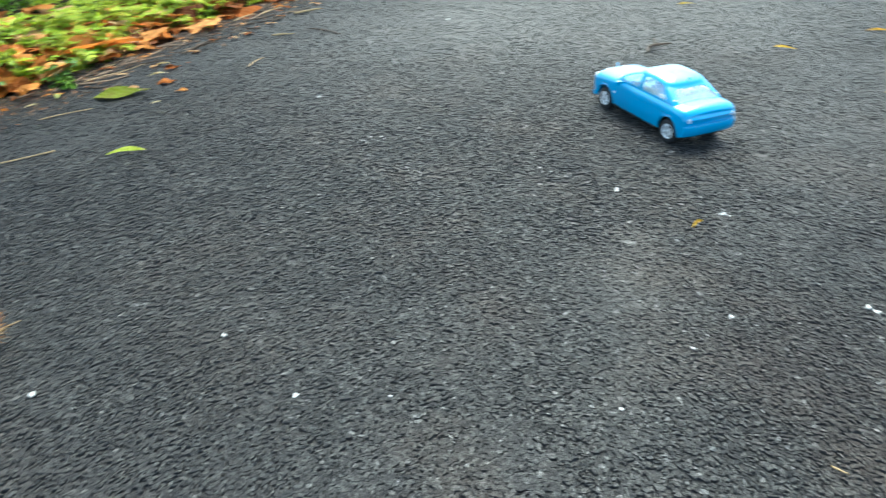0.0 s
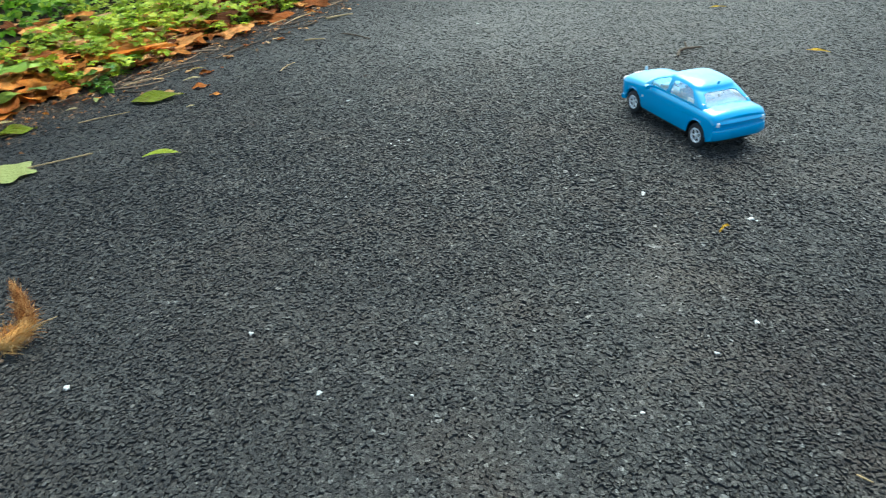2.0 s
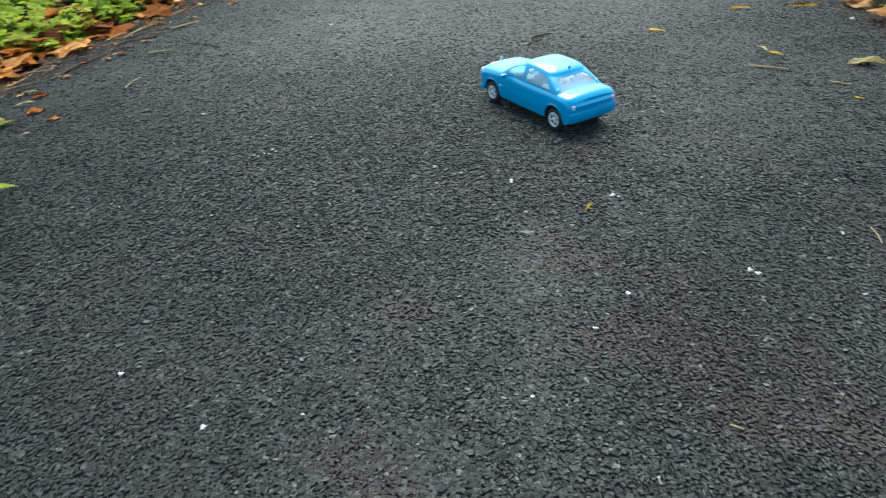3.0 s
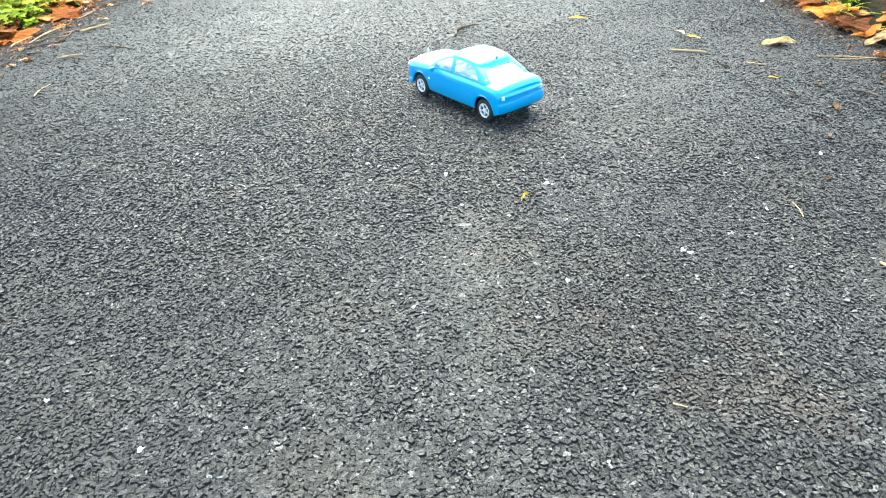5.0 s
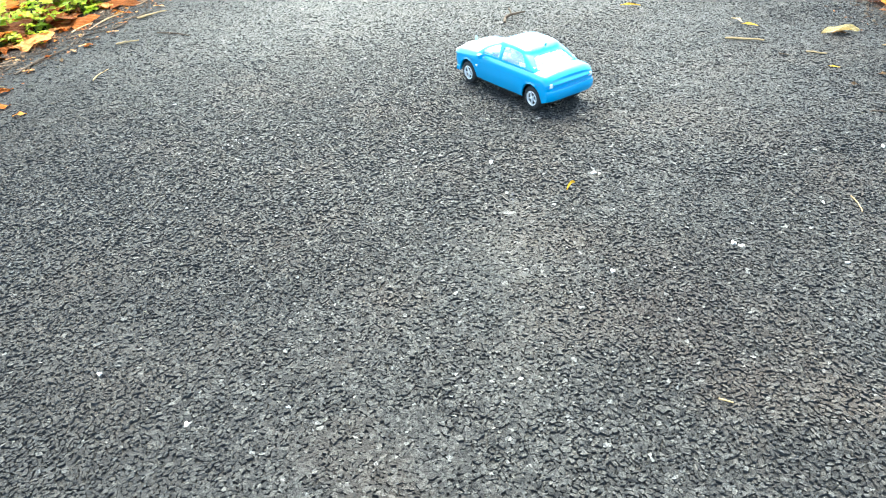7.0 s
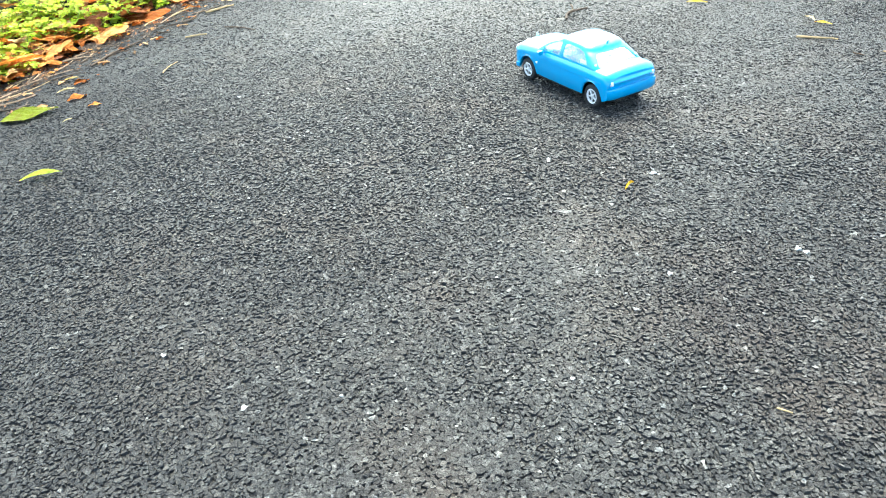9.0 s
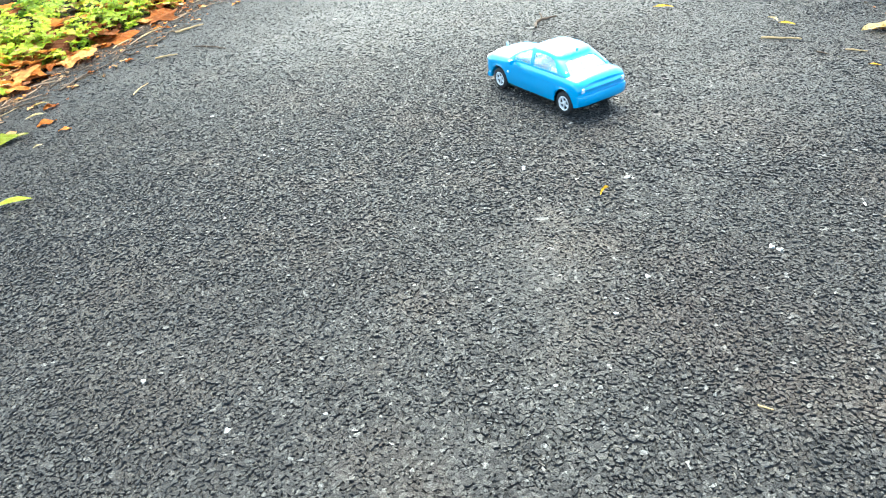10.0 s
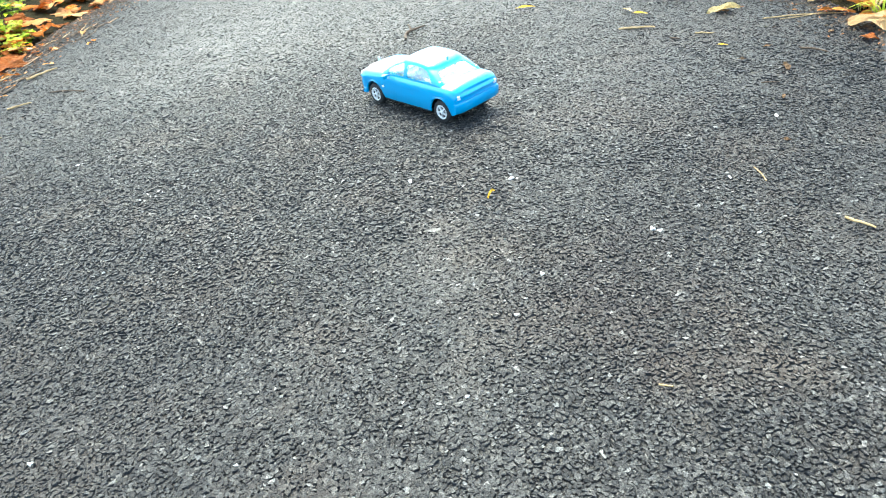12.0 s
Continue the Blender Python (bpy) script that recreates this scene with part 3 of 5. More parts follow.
def cabin_grid():
    """The upper shell as rows of rings, belt to roof edge, then the domed roof."""
    def ring(v, s=1.0):
        x0, x1 = 0.076 - 0.062 * v, -0.113 + 0.036 * v
        hw = 0.0578 - 0.0102 * v - 0.0012 * v * v
        z = 0.0755 + 0.031 * (v + 0.12 * math.sin(math.pi * v))
        cx, hx, rc = (x0 + x1) / 2, (x0 - x1) / 2 * s, (0.009 + 0.004 * v) * s
        hw *= s
        pts = []

        def run(ax, ay, bx, by, k):
            pts.extend((ax + (bx - ax) * i / k, ay + (by - ay) * i / k) for i in range(k))

        def turn(mx, my, a, k=4):
            pts.extend((mx + rc * math.cos(a + math.pi / 2 * i / k), my + rc * math.sin(a + math.pi / 2 * i / k)) for i in range(k))

        def run_side(side):
            """Front pane, door pillar, rear pane, rear pillar, front to back on one flank and back to front on the other."""
            knots = [(hx - rc, 5), ((-0.001 - cx) * s, 1), ((-0.010 - cx) * s, 6), ((-0.088 + 0.026 * v - cx) * s, 2), (-hx + rc, 0)]
            xs = [a + (b - a) * i / k for (a, k), (b, _) in zip(knots, knots[1:]) for i in range(k)]
            xs = xs if side > 0 else [-hx + rc] + xs[:0:-1]
            pts.extend((x, side * hw) for x in xs)

        run(hx, -hw + rc, hx, hw - rc, 8)
        turn(hx - rc, hw - rc, 0)
        run_side(1)
        turn(-hx + rc, hw - rc, math.pi / 2)
        run(-hx, hw - rc, -hx, -hw + rc, 8)
        turn(-hx + rc, -hw + rc, math.pi)
        run_side(-1)
        turn(hx - rc, -hw + rc, -math.pi / 2)
        bow = 0.006 * s
        return [(cx + x + (bow * (1 - (y / hw) ** 2) * (1 if x > 0 else -0.7) if abs(x) > hx * 0.93 else 0), y, z) for x, y in pts]

    def droop(x, v):
        return 0.006 * v * (max(0.0, -0.025 - x) / 0.05) ** 2

    rows = [ring(v) for v in (0, 0.07, 0.25, 0.45, 0.63, 0.79, 0.90, 1.0)]
    top = rows[-1][0][2]
    rows = [[(x, y, z - droop(x, v)) for x, y, z in row] for row, v in zip(rows, (0, 0, 0.2, 0.45, 0.63, 0.79, 0.90, 1.0))]
    for s, lift in ((0.965, 0.0022), (0.91, 0.0040), (0.82, 0.0056), (0.65, 0.0072), (0.4, 0.0083), (0.15, 0.0087)):
        rows.append([(x, y, top + lift - droop(x, 1.0)) for x, y, z in ring(1.0, s)])
    return rows


def pane_of(i):
    """Which window a column of the shell belongs to."""
    spans = {"windscreen": range(0, 8), "front_window_a": range(12, 17), "rear_window_a": range(18, 24), "back_window": range(30, 38), "rear_window_b": range(44, 50), "front_window_b": range(51, 56)}
    for k, r in spans.items():
        if i in r:
            return k, i == r[0], i == r[-1]
    return None, False, False


def build_cabin(car):
    rows = cabin_grid()
    n = len(rows[0])
    shell, panes = bmesh.new(), {}
    vs = [[shell.verts.new(p) for p in r] for r in rows]
    for j in range(len(rows) - 1):
        for i in range(n):
            k = (i + 1) % n
            q = (vs[j][i], vs[j][k], vs[j + 1][k], vs[j + 1][i])
            name, first, last = pane_of(i)
            if name is None or j < 1 or j > 5:
                shell.faces.new(q)
                continue
            panes.setdefault(name, []).append([v.co.copy() for v in q])
            if j == 5 and first:
                shell.faces.new((q[3], q[0], q[2]))
            elif j == 5 and last:
                shell.faces.new((q[3], q[1], q[2]))
            elif j == 1 and first and name == "front_window_a":
                shell.faces.new((q[0], q[1], q[3]))
            elif j == 1 and last and name == "front_window_b":
                shell.faces.new((q[0], q[1], q[2]))
    shell.faces.new(vs[-1])
    bmesh.ops.recalc_face_normals(shell, faces=shell.faces[:])
    bmesh.ops.solidify(shell, geom=shell.faces[:], thickness=0.0014)
    part("cabin_shell", shell, M_BLUE, car, "glossy sky-blue plastic roof and window pillars", 40)
    centre = Vector((-0.04, 0, 0.08))
    for name, quads in panes.items():
        bm = bmesh.new()
        for q in quads:
            bm.faces.new([bm.verts.new(c + (centre - c).normalized() * 0.0016) for c in q])
        bmesh.ops.remove_doubles(bm, verts=bm.verts[:], dist=0.0002)
        bmesh.ops.solidify(bm, geom=bm.faces[:], thickness=0.0006)
        plain_name = {"windscreen": "windscreen", "back_window": "rear_window"}.get(name, "side_window")
        ob = part(plain_name, bm, M_GLASS, car, "clear blue-tinted window pane", 60)
        ob.visible_shadow = False


def build_wheel(car, x, side, steer=0.0):
    hub = new("wheel")
    hub.parent = car
    hub.matrix_basis = pose(x, side * TRACK, R_TYRE, 0, 0, steer + (180 if side < 0 else 0))
    r = R_TYRE
    bm = bmesh.new()
    lathe(bm, [(0.0145, -0.0085), (r - 0.0035, -0.009), (r - 0.001, -0.0075), (r, -0.005), (r, -0.0018), (r - 0.0008, -0.0014), (r - 0.0008, 0.0), (r, 0.0004), (r, 0.005), (r - 0.001, 0.0075), (r - 0.0035, 0.009), (0.0145, 0.0085), (0.0140, 0.006), (0.0140, -0.006)], 36, True)
    part("tyre", bm, M_TYRE, hub, "black rubber tyre", 50)
    bm = bmesh.new()
    lathe(bm, [(0.0142, 0.0082), (0.0148, 0.0088), (0.0142, 0.0094), (0.0120, 0.0088), (0.0118, 0.006), (0.0142, 0.0056)], 32, True)
    rim = part("rim", bm, M_SILVER, hub, "silver spoked rim", 50)
    bm = bmesh.new()
    lathe(bm, [(0.0141, 0.002), (0.0141, 0.0045), (0.001, 0.005), (0.001, 0.002)], 24)
    part("hub_back", bm, M_BLACK, rim)
    for k in range(5):
        bm = bmesh.new()
        box(bm, 0.003, 0.0125, 0.0055, 0.0086, -0.0012, 0.0012, 0.0004)
        bmesh.ops.transform(bm, matrix=pose(0, 0, 0, 0, 72 * k + 10, 0), verts=bm.verts)
        part("spoke", bm, M_SILVER, rim)
    bm = bmesh.new()
    lathe(bm, [(0.0042, 0.005), (0.0042, 0.0082), (0.0030, 0.0090), (0.0006, 0.0092)], 16)
    part("hub_cap", bm, M_SILVER, rim, "", 40)


def build_car():
    car = new("toy_car")
    car.matrix_basis = pose(CAR[0], CAR[1], 0.0006, 0, 0, CAR[2])
    tagged(car, "sky-blue plastic toy saloon car with silver rims on asphalt", "toy car")
    bm = car_body()
    part("body", bm, M_BLUE, car, "glossy sky-blue plastic body", 35)
    build_cabin(car)
    bm = bmesh.new()
    box(bm, -0.138, 0.130, -0.0405, 0.0405, 0.016, 0.0545, 0.003)
    part("chassis", bm, M_BLACK, car, "black plastic underside")
    bm = bmesh.new()
    box(bm, -0.072, 0.072, -0.058, 0.058, 0.0175, 0.0225, 0.001)
    part("floor_pan", bm, M_BLACK, car)
    # cabin furniture
    for x in (-0.018, -0.075):
        for y in (-0.022, 0.022):
            bm = bmesh.new()
            box(bm, x - 0.007, x + 0.004, y - 0.015, y + 0.015, 0.070, 0.087, 0.003)
            box(bm, x - 0.006, x + 0.001, y - 0.007, y + 0.007, 0.0865, 0.093, 0.002)
            part("seat", bm, M_TUB, car, "blue moulded plastic seat")
    bm = bmesh.new()
    box(bm, 0.018, 0.034, -0.048, 0.048, 0.072, 0.0835, 0.003)
    part("dashboard", bm, M_TUB, car)
    bm = bmesh.new()
    lathe(bm, [(0.0068, -0.0005), (0.0078, -0.0007), (0.0078, 0.0007), (0.0068, 0.0005)], 20, True)
    bmesh.ops.transform(bm, matrix=pose(0.012, 0.022, 0.087, 0, 0, 90) @ pose(0, 0, 0, 25, 0, 0), verts=bm.verts)
    part("steering_wheel", bm, M_BLACK, car)
    bm = bmesh.new()
    box(bm, -0.004, 0.010, -0.010, 0.004, 0.0785, 0.0840, 0.001)
    part("inner_block", bm, M_PINK, car, "pink plastic block inside the cabin")
    for s in (-1, 1):
        bm = bmesh.new()
        box(bm, -0.105, -0.060, s * 0.050 - 0.002, s * 0.050 + 0.002, 0.078, 0.0835, 0.0008)
        part("arm_rest", bm, M_WHITE, car, "white strip inside the side window")
    # front
    bm = bmesh.new()
    box(bm, 0.1545, 0.1595, -0.0245, 0.0245, 0.0335, 0.0690, 0.0012)
    grille = part("grille", bm, M_SILVER, car, "upright silver radiator grille")
    for k in range(15):
        bm = bmesh.new()
        y = -0.0210 + 0.0030 * k
        box(bm, 0.1593, 0.1608, y - 0.0008, y + 0.0008, 0.0395, 0.0670, 0.0002)
        part("grille_bar", bm, M_SILVER, grille)
    bm = bmesh.new()
    box(bm, 0.1590, 0.1612, -0.011, 0.011, 0.0320, 0.0382, 0.0004)
    plate = part("number_plate", bm, M_BLACK, car, "small black number plate")
    for y in (-0.004, 0.004):
        bm = bmesh.new()
        box(bm, 0.1612, 0.1615, y - 0.002, y + 0.002, 0.0338, 0.0364)
        part("plate_bar", bm, M_WHITE, plate)
    bm = bmesh.new()
    rings = []
    for k in range(17):
        y = -0.0610 + 0.122 * k / 16
        x = 0.1605 - 0.014 * (abs(y) / 0.0610) ** 3
        rings.append([(x - 0.012, y, 0.0225), (x - 0.001, y, 0.0225), (x, y, 0.0245), (x, y, 0.0295), (x - 0.002, y, 0.0315), (x - 0.012, y, 0.0315)])
    loft(bm, rings)
    part("front_bumper", bm, M_BLUE, car, "blue plastic front bumper lip", 40)
    for s in (-1, 1):
        bm = bmesh.new()
        bmesh.ops.create_uvsphere(bm, u_segments=16, v_segments=10, radius=1.0, matrix=Matrix.LocRotScale((0.1525, s * 0.0415, 0.0595), Euler((0, 0, -s * 0.35)), (0.006, 0.0120, 0.0070)))
        part("headlight", bm, M_WHITE, car, "white moulded headlight", 60)
        bm = bmesh.new()
        bmesh.ops.create_uvsphere(bm, u_segments=12, v_segments=8, radius=1.0, matrix=Matrix.LocRotScale((0.1535, s * 0.0435, 0.0455), None, (0.004, 0.0105, 0.0030)))
        part("fog_light", bm, M_WHITE, car, "", 60)
        bm = bmesh.new()
        rings = [[(0.048 + dx, s * y, 0.0755 + dz) for dx, dz in ((-h, -h * 0.8), (h * 0.6, -h * 0.8), (h, 0), (h * 0.6, h * 0.9), (-h, h * 0.9))] for y, h in ((0.054, 0.0015), (0.063, 0.0016), (0.065, 0.0045), (0.072, 0.0052), (0.0755, 0.0036))]
        loft(bm, rings)
        part("mirror", bm, M_BLUE, car, "blue plastic wing mirror", 45)
        bm = bmesh.new()
        box(bm, -0.1535, -0.142, s * 0.0505 - 0.0036, s * 0.0505 + 0.0036, 0.0540, 0.0620, 0.0018)
        part("tail_light", bm, M_LAMP, car, "pale moulded tail light")
        bm = bmesh.new()
        box(bm, 0.066, 0.071, s * 0.0634 - 0.0008, s * 0.0634 + 0.0008, 0.0475, 0.0515, 0.0006)
        part("side_marker", bm, M_WHITE, car)
    bm = bmesh.new()
    rings = [[(x, y, z) for x, z in ((-h, 0.0), (h, 0.0), (h * 0.6, 0.006), (h * 1.1, 0.0095), (0.0, 0.013), (-h * 0.9, 0.0095), (-h * 0.6, 0.006))] for y, h in ((-0.0028, 0.0012), (-0.0012, 0.0026), (0.0012, 0.0026), (0.0028, 0.0012))]
    loft(bm, rings)
    bmesh.ops.scale(bm, vec=(0.9, 0.9, 0.75), verts=bm.verts)
    bmesh.ops.translate(bm, vec=(0.1510, 0, 0.0720), verts=bm.verts)
    part("bonnet_ornament", bm, M_WHITE, car, "white upright bonnet ornament", 60)
    # rear
    bm = bmesh.new()
    rings = []
    for k in range(17):
        y = -0.0610 + 0.122 * k / 16
        x = -0.1570 + 0.006 * (abs(y) / 0.0610) ** 6
        rings.append([(x + 0.013, y, 0.0265), (x + 0.004, y, 0.0265), (x + 0.0008, y, 0.0300), (x, y, 0.0430), (x + 0.0014, y, 0.0472), (x + 0.013, y, 0.0490)])
    loft(bm, rings)
    part("rear_bumper", bm, M_BLUE, car, "blue plastic rear bumper", 40)
    bm = bmesh.new()
    rings = []
    for k in range(13):
        y = -0.056 + 0.112 * k / 12
        x = -0.1560 + 0.004 * (abs(y) / 0.056) ** 4
        rings.append([(x + 0.014, y, 0.0575), (x + 0.001, y, 0.0575), (x, y, 0.0592), (x + 0.0008, y, 0.0612), (x + 0.010, y, 0.0668)])
    loft(bm, rings)
    part("boot_lip", bm, M_BLUE, car, "", 40)
    bm = bmesh.new()
    tube(bm, [(-0.077, 0, 0.1075), (-0.0782, 0, 0.1125), (-0.0810, 0, 0.1136)], [0.0020, 0.0020, 0.0015], 8)
    part("aerial", bm, M_BLUE, car, "short blue aerial stub")
    for x in (-AXLE, AXLE):
        for s in (-1, 1):
            build_wheel(car, x, s)
    return car


# ---- litter ----
def height(x, y):
    return max(ground_height(x, y), 0.0) if left_edge(y) - 0.03 < x < right_edge(y) + 0.03 else ground_height(x, y)


def lay(name, mesh, a, b, label, category, lift=0.002, tilt=0.0, pitch=0.0, wide=1.0, stalk=None, group=""):
    """A leaf lying with its base at a and its tip at b."""
    dx, dy = b[0] - a[0], b[1] - a[1]
    s = math.hypot(dx, dy)
    ob = new(name, mesh)
    z = max(height(*a), height(*b)) + lift
    ob.matrix_basis = Matrix.Translation((a[0], a[1], z)) @ Euler((radians(tilt), radians(-pitch), math.atan2(dy, dx))).to_matrix().to_4x4() @ Matrix.Diagonal((s, s * wide, s * max(wide, 0.6), 1))
    tagged(ob, label, category, group)
    if stalk:
        bm = bmesh.new()
        tube(bm, [(0.12, 0, 0.005), (-0.1, 0.02, 0.01), (stalk * -0.6, 0.05, 0.012), (-stalk, 0.03, 0.004)], [0.016, 0.014, 0.012, 0.017], 5)
        part("stalk", bm, M_STRAW, ob)
    return ob


def stick(name, a, b, radius, material, label, bend=0.0, forks=0, group="loose twigs"):
    """A twig or straw on the ground from a to b."""
    bm = bmesh.new()
    A, B = Vector((a[0], a[1], height(*a))), Vector((b[0], b[1], height(*b)))
    side = Vector((-(B - A).y, (B - A).x, 0))
    pts = [A.lerp(B, k / 6) + side * bend * math.sin(math.pi * k / 6) + side * rng.uniform(-0.01, 0.01) + Vector((0, 0, radius * rng.uniform(0.95, 1.5))) for k in range(7)]
    ob = new(name)
    ob.matrix_basis = Matrix.Translation(A)
    tube(bm, [p - A for p in pts], [radius * 0.8, radius, radius, radius * 0.9, radius * 0.8, radius * 0.75, radius * 0.6], 6)
    part("rod", bm, material, ob)
    for k in range(forks):
        p = pts[2 + 2 * k] - A
        q = p + (B - A) * 0.22 + side * (0.2 if k % 2 else -0.22) + Vector((0, 0, radius * 2))
        bm = bmesh.new()
        tube(bm, [p, (p + q) / 2 + Vector((0, 0, radius)), q], [radius * 0.7, radius * 0.6, radius * 0.4], 5)
        part("side_twig", bm, material, ob)
    tagged(ob, label, "twig", group)
    return ob


# shared leaf meshes
DRY = [stored("dry_leaf_mesh", blade(0.5 + 0.07 * k, 0.05 + 0.05 * (k % 3), 0.06 + 0.05 * (k % 2), 0.07, 0, 1.0 + 0.08 * k, 10, k, 0.012, 0.35 * (k % 3 - 1)), M_DRY) for k in range(5)]
BROWN = [stored("brown_scrap_mesh", blade(0.5 + 0.1 * k, 0.05, 0.12, 0.10, 0, 1.0, 8, 70 + k, 0.02, 0.4 * k - 0.4), M_BROWN) for k in range(3)]
DRY += [stored("dry_lobed_mesh", lobed(5, 0.35, 0.12, k, 0.012, 0.1), M_DRY) for k in range(3)]
TOOTHED = [stored("toothed_leaf_mesh", blade(0.74 + 0.08 * k, 0.06 + 0.04 * k, 0.10, 0.02, 1, 1.05, 7, 20 + k, 0.012, 0.0, (-1, 0, 1)), M_GREEN) for k in range(3)]


def trefoil(seed, width, spread):
    """A compound leaf: three toothed leaflets on short stalks."""
    r = random.Random(seed)
    bm = bmesh.new()
    for k, (turn, size, start) in enumerate(((0, 0.66, 0.34), (spread, 0.55, 0.24), (-spread, 0.55, 0.24))):
        one = blade(width * r.uniform(0.9, 1.1), 0.10, 0.16, 0.03, 1, 1.0 + 0.1 * r.random(), 4, seed + k, 0.02, r.uniform(-0.4, 0.4), (-1, 0, 1))
        bmesh.ops.transform(one, matrix=pose(start * 0.8, 0, 0, r.gauss(0, 8), r.uniform(-4, 14), turn + r.gauss(0, 7)) @ Matrix.Scale(size, 4), verts=one.verts)
        me = bpy.data.meshes.new("leaflet")
        one.to_mesh(me)
        one.free()
        bm.from_mesh(me)
        bpy.data.meshes.remove(me)
    tube(bm, [(0, 0, 0), (0.16, 0, 0.012), (0.34, 0, 0.01)], [0.016, 0.014, 0.012], 3)
    return bm


TOOTHED = TOOTHED[:1] + [stored("trefoil_leaf_mesh", trefoil(120 + 7 * k, 0.66 + 0.1 * k, 58 + 8 * k), M_GREEN) for k in range(4)]
LIME = [again(m, M_LIME) for m in TOOTHED]
M_RUST = leafy("rust_leaf", [(0.0, (0.78, 0.33, 0.06)), (1.0, (0.84, 0.40, 0.12))], 0.25, 0.7, 0.7, 0.25, (0.3, 0.10, 0.03), False, 1.0, 0.2)
DRY_BIG = stored("rolled_dry_mesh", blade(0.40, 0.05, 0.30, 0.02, 0, 1.0, 12, 44, 0.012, 0.3), M_RUST)
ROUND = [stored("broad_leaf_mesh", lobed(4 + k, 0.24, 0.12, 4 + k, 0.008, 0.05), M_BROAD) for k in range(2)]
ROUND_DARK = [again(m, M_GREEN) for m in ROUND]
NARROW = stored("narrow_leaf_mesh", blade(0.24, 0.05, 0.25, 0.01, 0, 1.0, 10, 31, 0.008), M_LIME)


def build_plant(kind):
    """A low herb: a few stems with opposite leaf pairs and a top tuft."""
    r = random.Random(100 + kind)
    plant = new("ground_cover_plant")
    leaves = LIME if kind % 2 else TOOTHED
    for s in range(r.randint(3, 4)):
        a0, lean, h = r.uniform(0, 6.3), r.uniform(0.3, 1.1), r.uniform(0.04, 0.085)
        base = Vector((r.uniform(-0.02, 0.02), r.uniform(-0.02, 0.02), -0.01))
        top = base + Vector((math.cos(a0) * lean * h, math.sin(a0) * lean * h, h))
        midp = base.lerp(top, 0.5) + Vector((r.uniform(-0.006, 0.006), r.uniform(-0.006, 0.006), 0.004))
        bm = bmesh.new()
        tube(bm, [base, midp, top], [0.0013, 0.0011, 0.0008], 5)
        part("stem", bm, M_STALK, plant)
        for f, size, droop in ((0.35, 0.040, 14), (0.72, 0.044, 4), (1.0, 0.032, -14)):
            p = base.lerp(midp, f * 2) if f < 0.5 else midp.lerp(top, f * 2 - 1)
            turn = r.uniform(0, 3.1)
            for side in range(2 if f < 0.9 else 3):
                size_k = size * r.uniform(0.75, 1.2)
                share("leaf", r.choice(leaves), plant, Matrix.LocRotScale(p, Euler((r.gauss(0, 0.15), radians(droop * 0.6 + r.gauss(0, 8)), turn + side * (math.pi if f < 0.9 else 2.1) + r.gauss(0, 0.2))), (size_k,) * 3))
    tagged(plant, "bright green leafy herb growing at the path's rim" if kind % 2 else "green leafy herb growing among fallen leaves", "plant", "verge plants")
    return plant


# large leaves that lie along the rim: base and tip
RIM_GREEN = (((-1.159, 1.459), (-1.075, 1.528)), ((-1.26, 1.652), (-1.182, 1.609)), ((-1.168, 1.575), (-1.169, 1.688)), ((-1.186, 1.716), (-1.076, 1.671)), ((-1.205, 1.3), (-1.244, 1.42)), ((-1.197, 1.393), (-1.117, 1.354)), ((-1.255, 1.931), (-1.194, 1.887)), ((-1.881, 2.369), (-1.736, 2.273)))
RIM_DARK = (((-1.138, 1.341), (-1.075, 1.356)), ((-1.33, 1.525), (-1.227, 1.465)), ((-1.073, 1.521), (-1.011, 1.491)), ((-1.435, 1.623), (-1.407, 1.633)))
RIM_ORANGE = (((-1.253, 1.371), (-1.348, 1.548)), ((-1.267, 1.442), (-1.151, 1.354)), ((-1.105, 1.549), (-1.043, 1.61)), ((-1.434, 1.856), (-1.45, 1.956)), ((-1.397, 1.763), (-1.288, 1.688)), ((-1.166, 1.264), (-1.08, 1.249)), ((-1.001, 1.491), (-0.972, 1.57)), ((-1.385, 2.14), (-1.239, 1.977)), ((-1.329, 2.249), (-1.217, 2.15)), ((-1.286, 1.783), (-1.25, 1.824)))
RIM_CREAM = (((-1.082, 1.271), (-1.053, 1.308)), ((-1.046, 1.292), (-1.027, 1.312)), ((-1.159, 1.235), (-1.119, 1.236)), ((-1.136, 1.535), (-1.106, 1.552)))


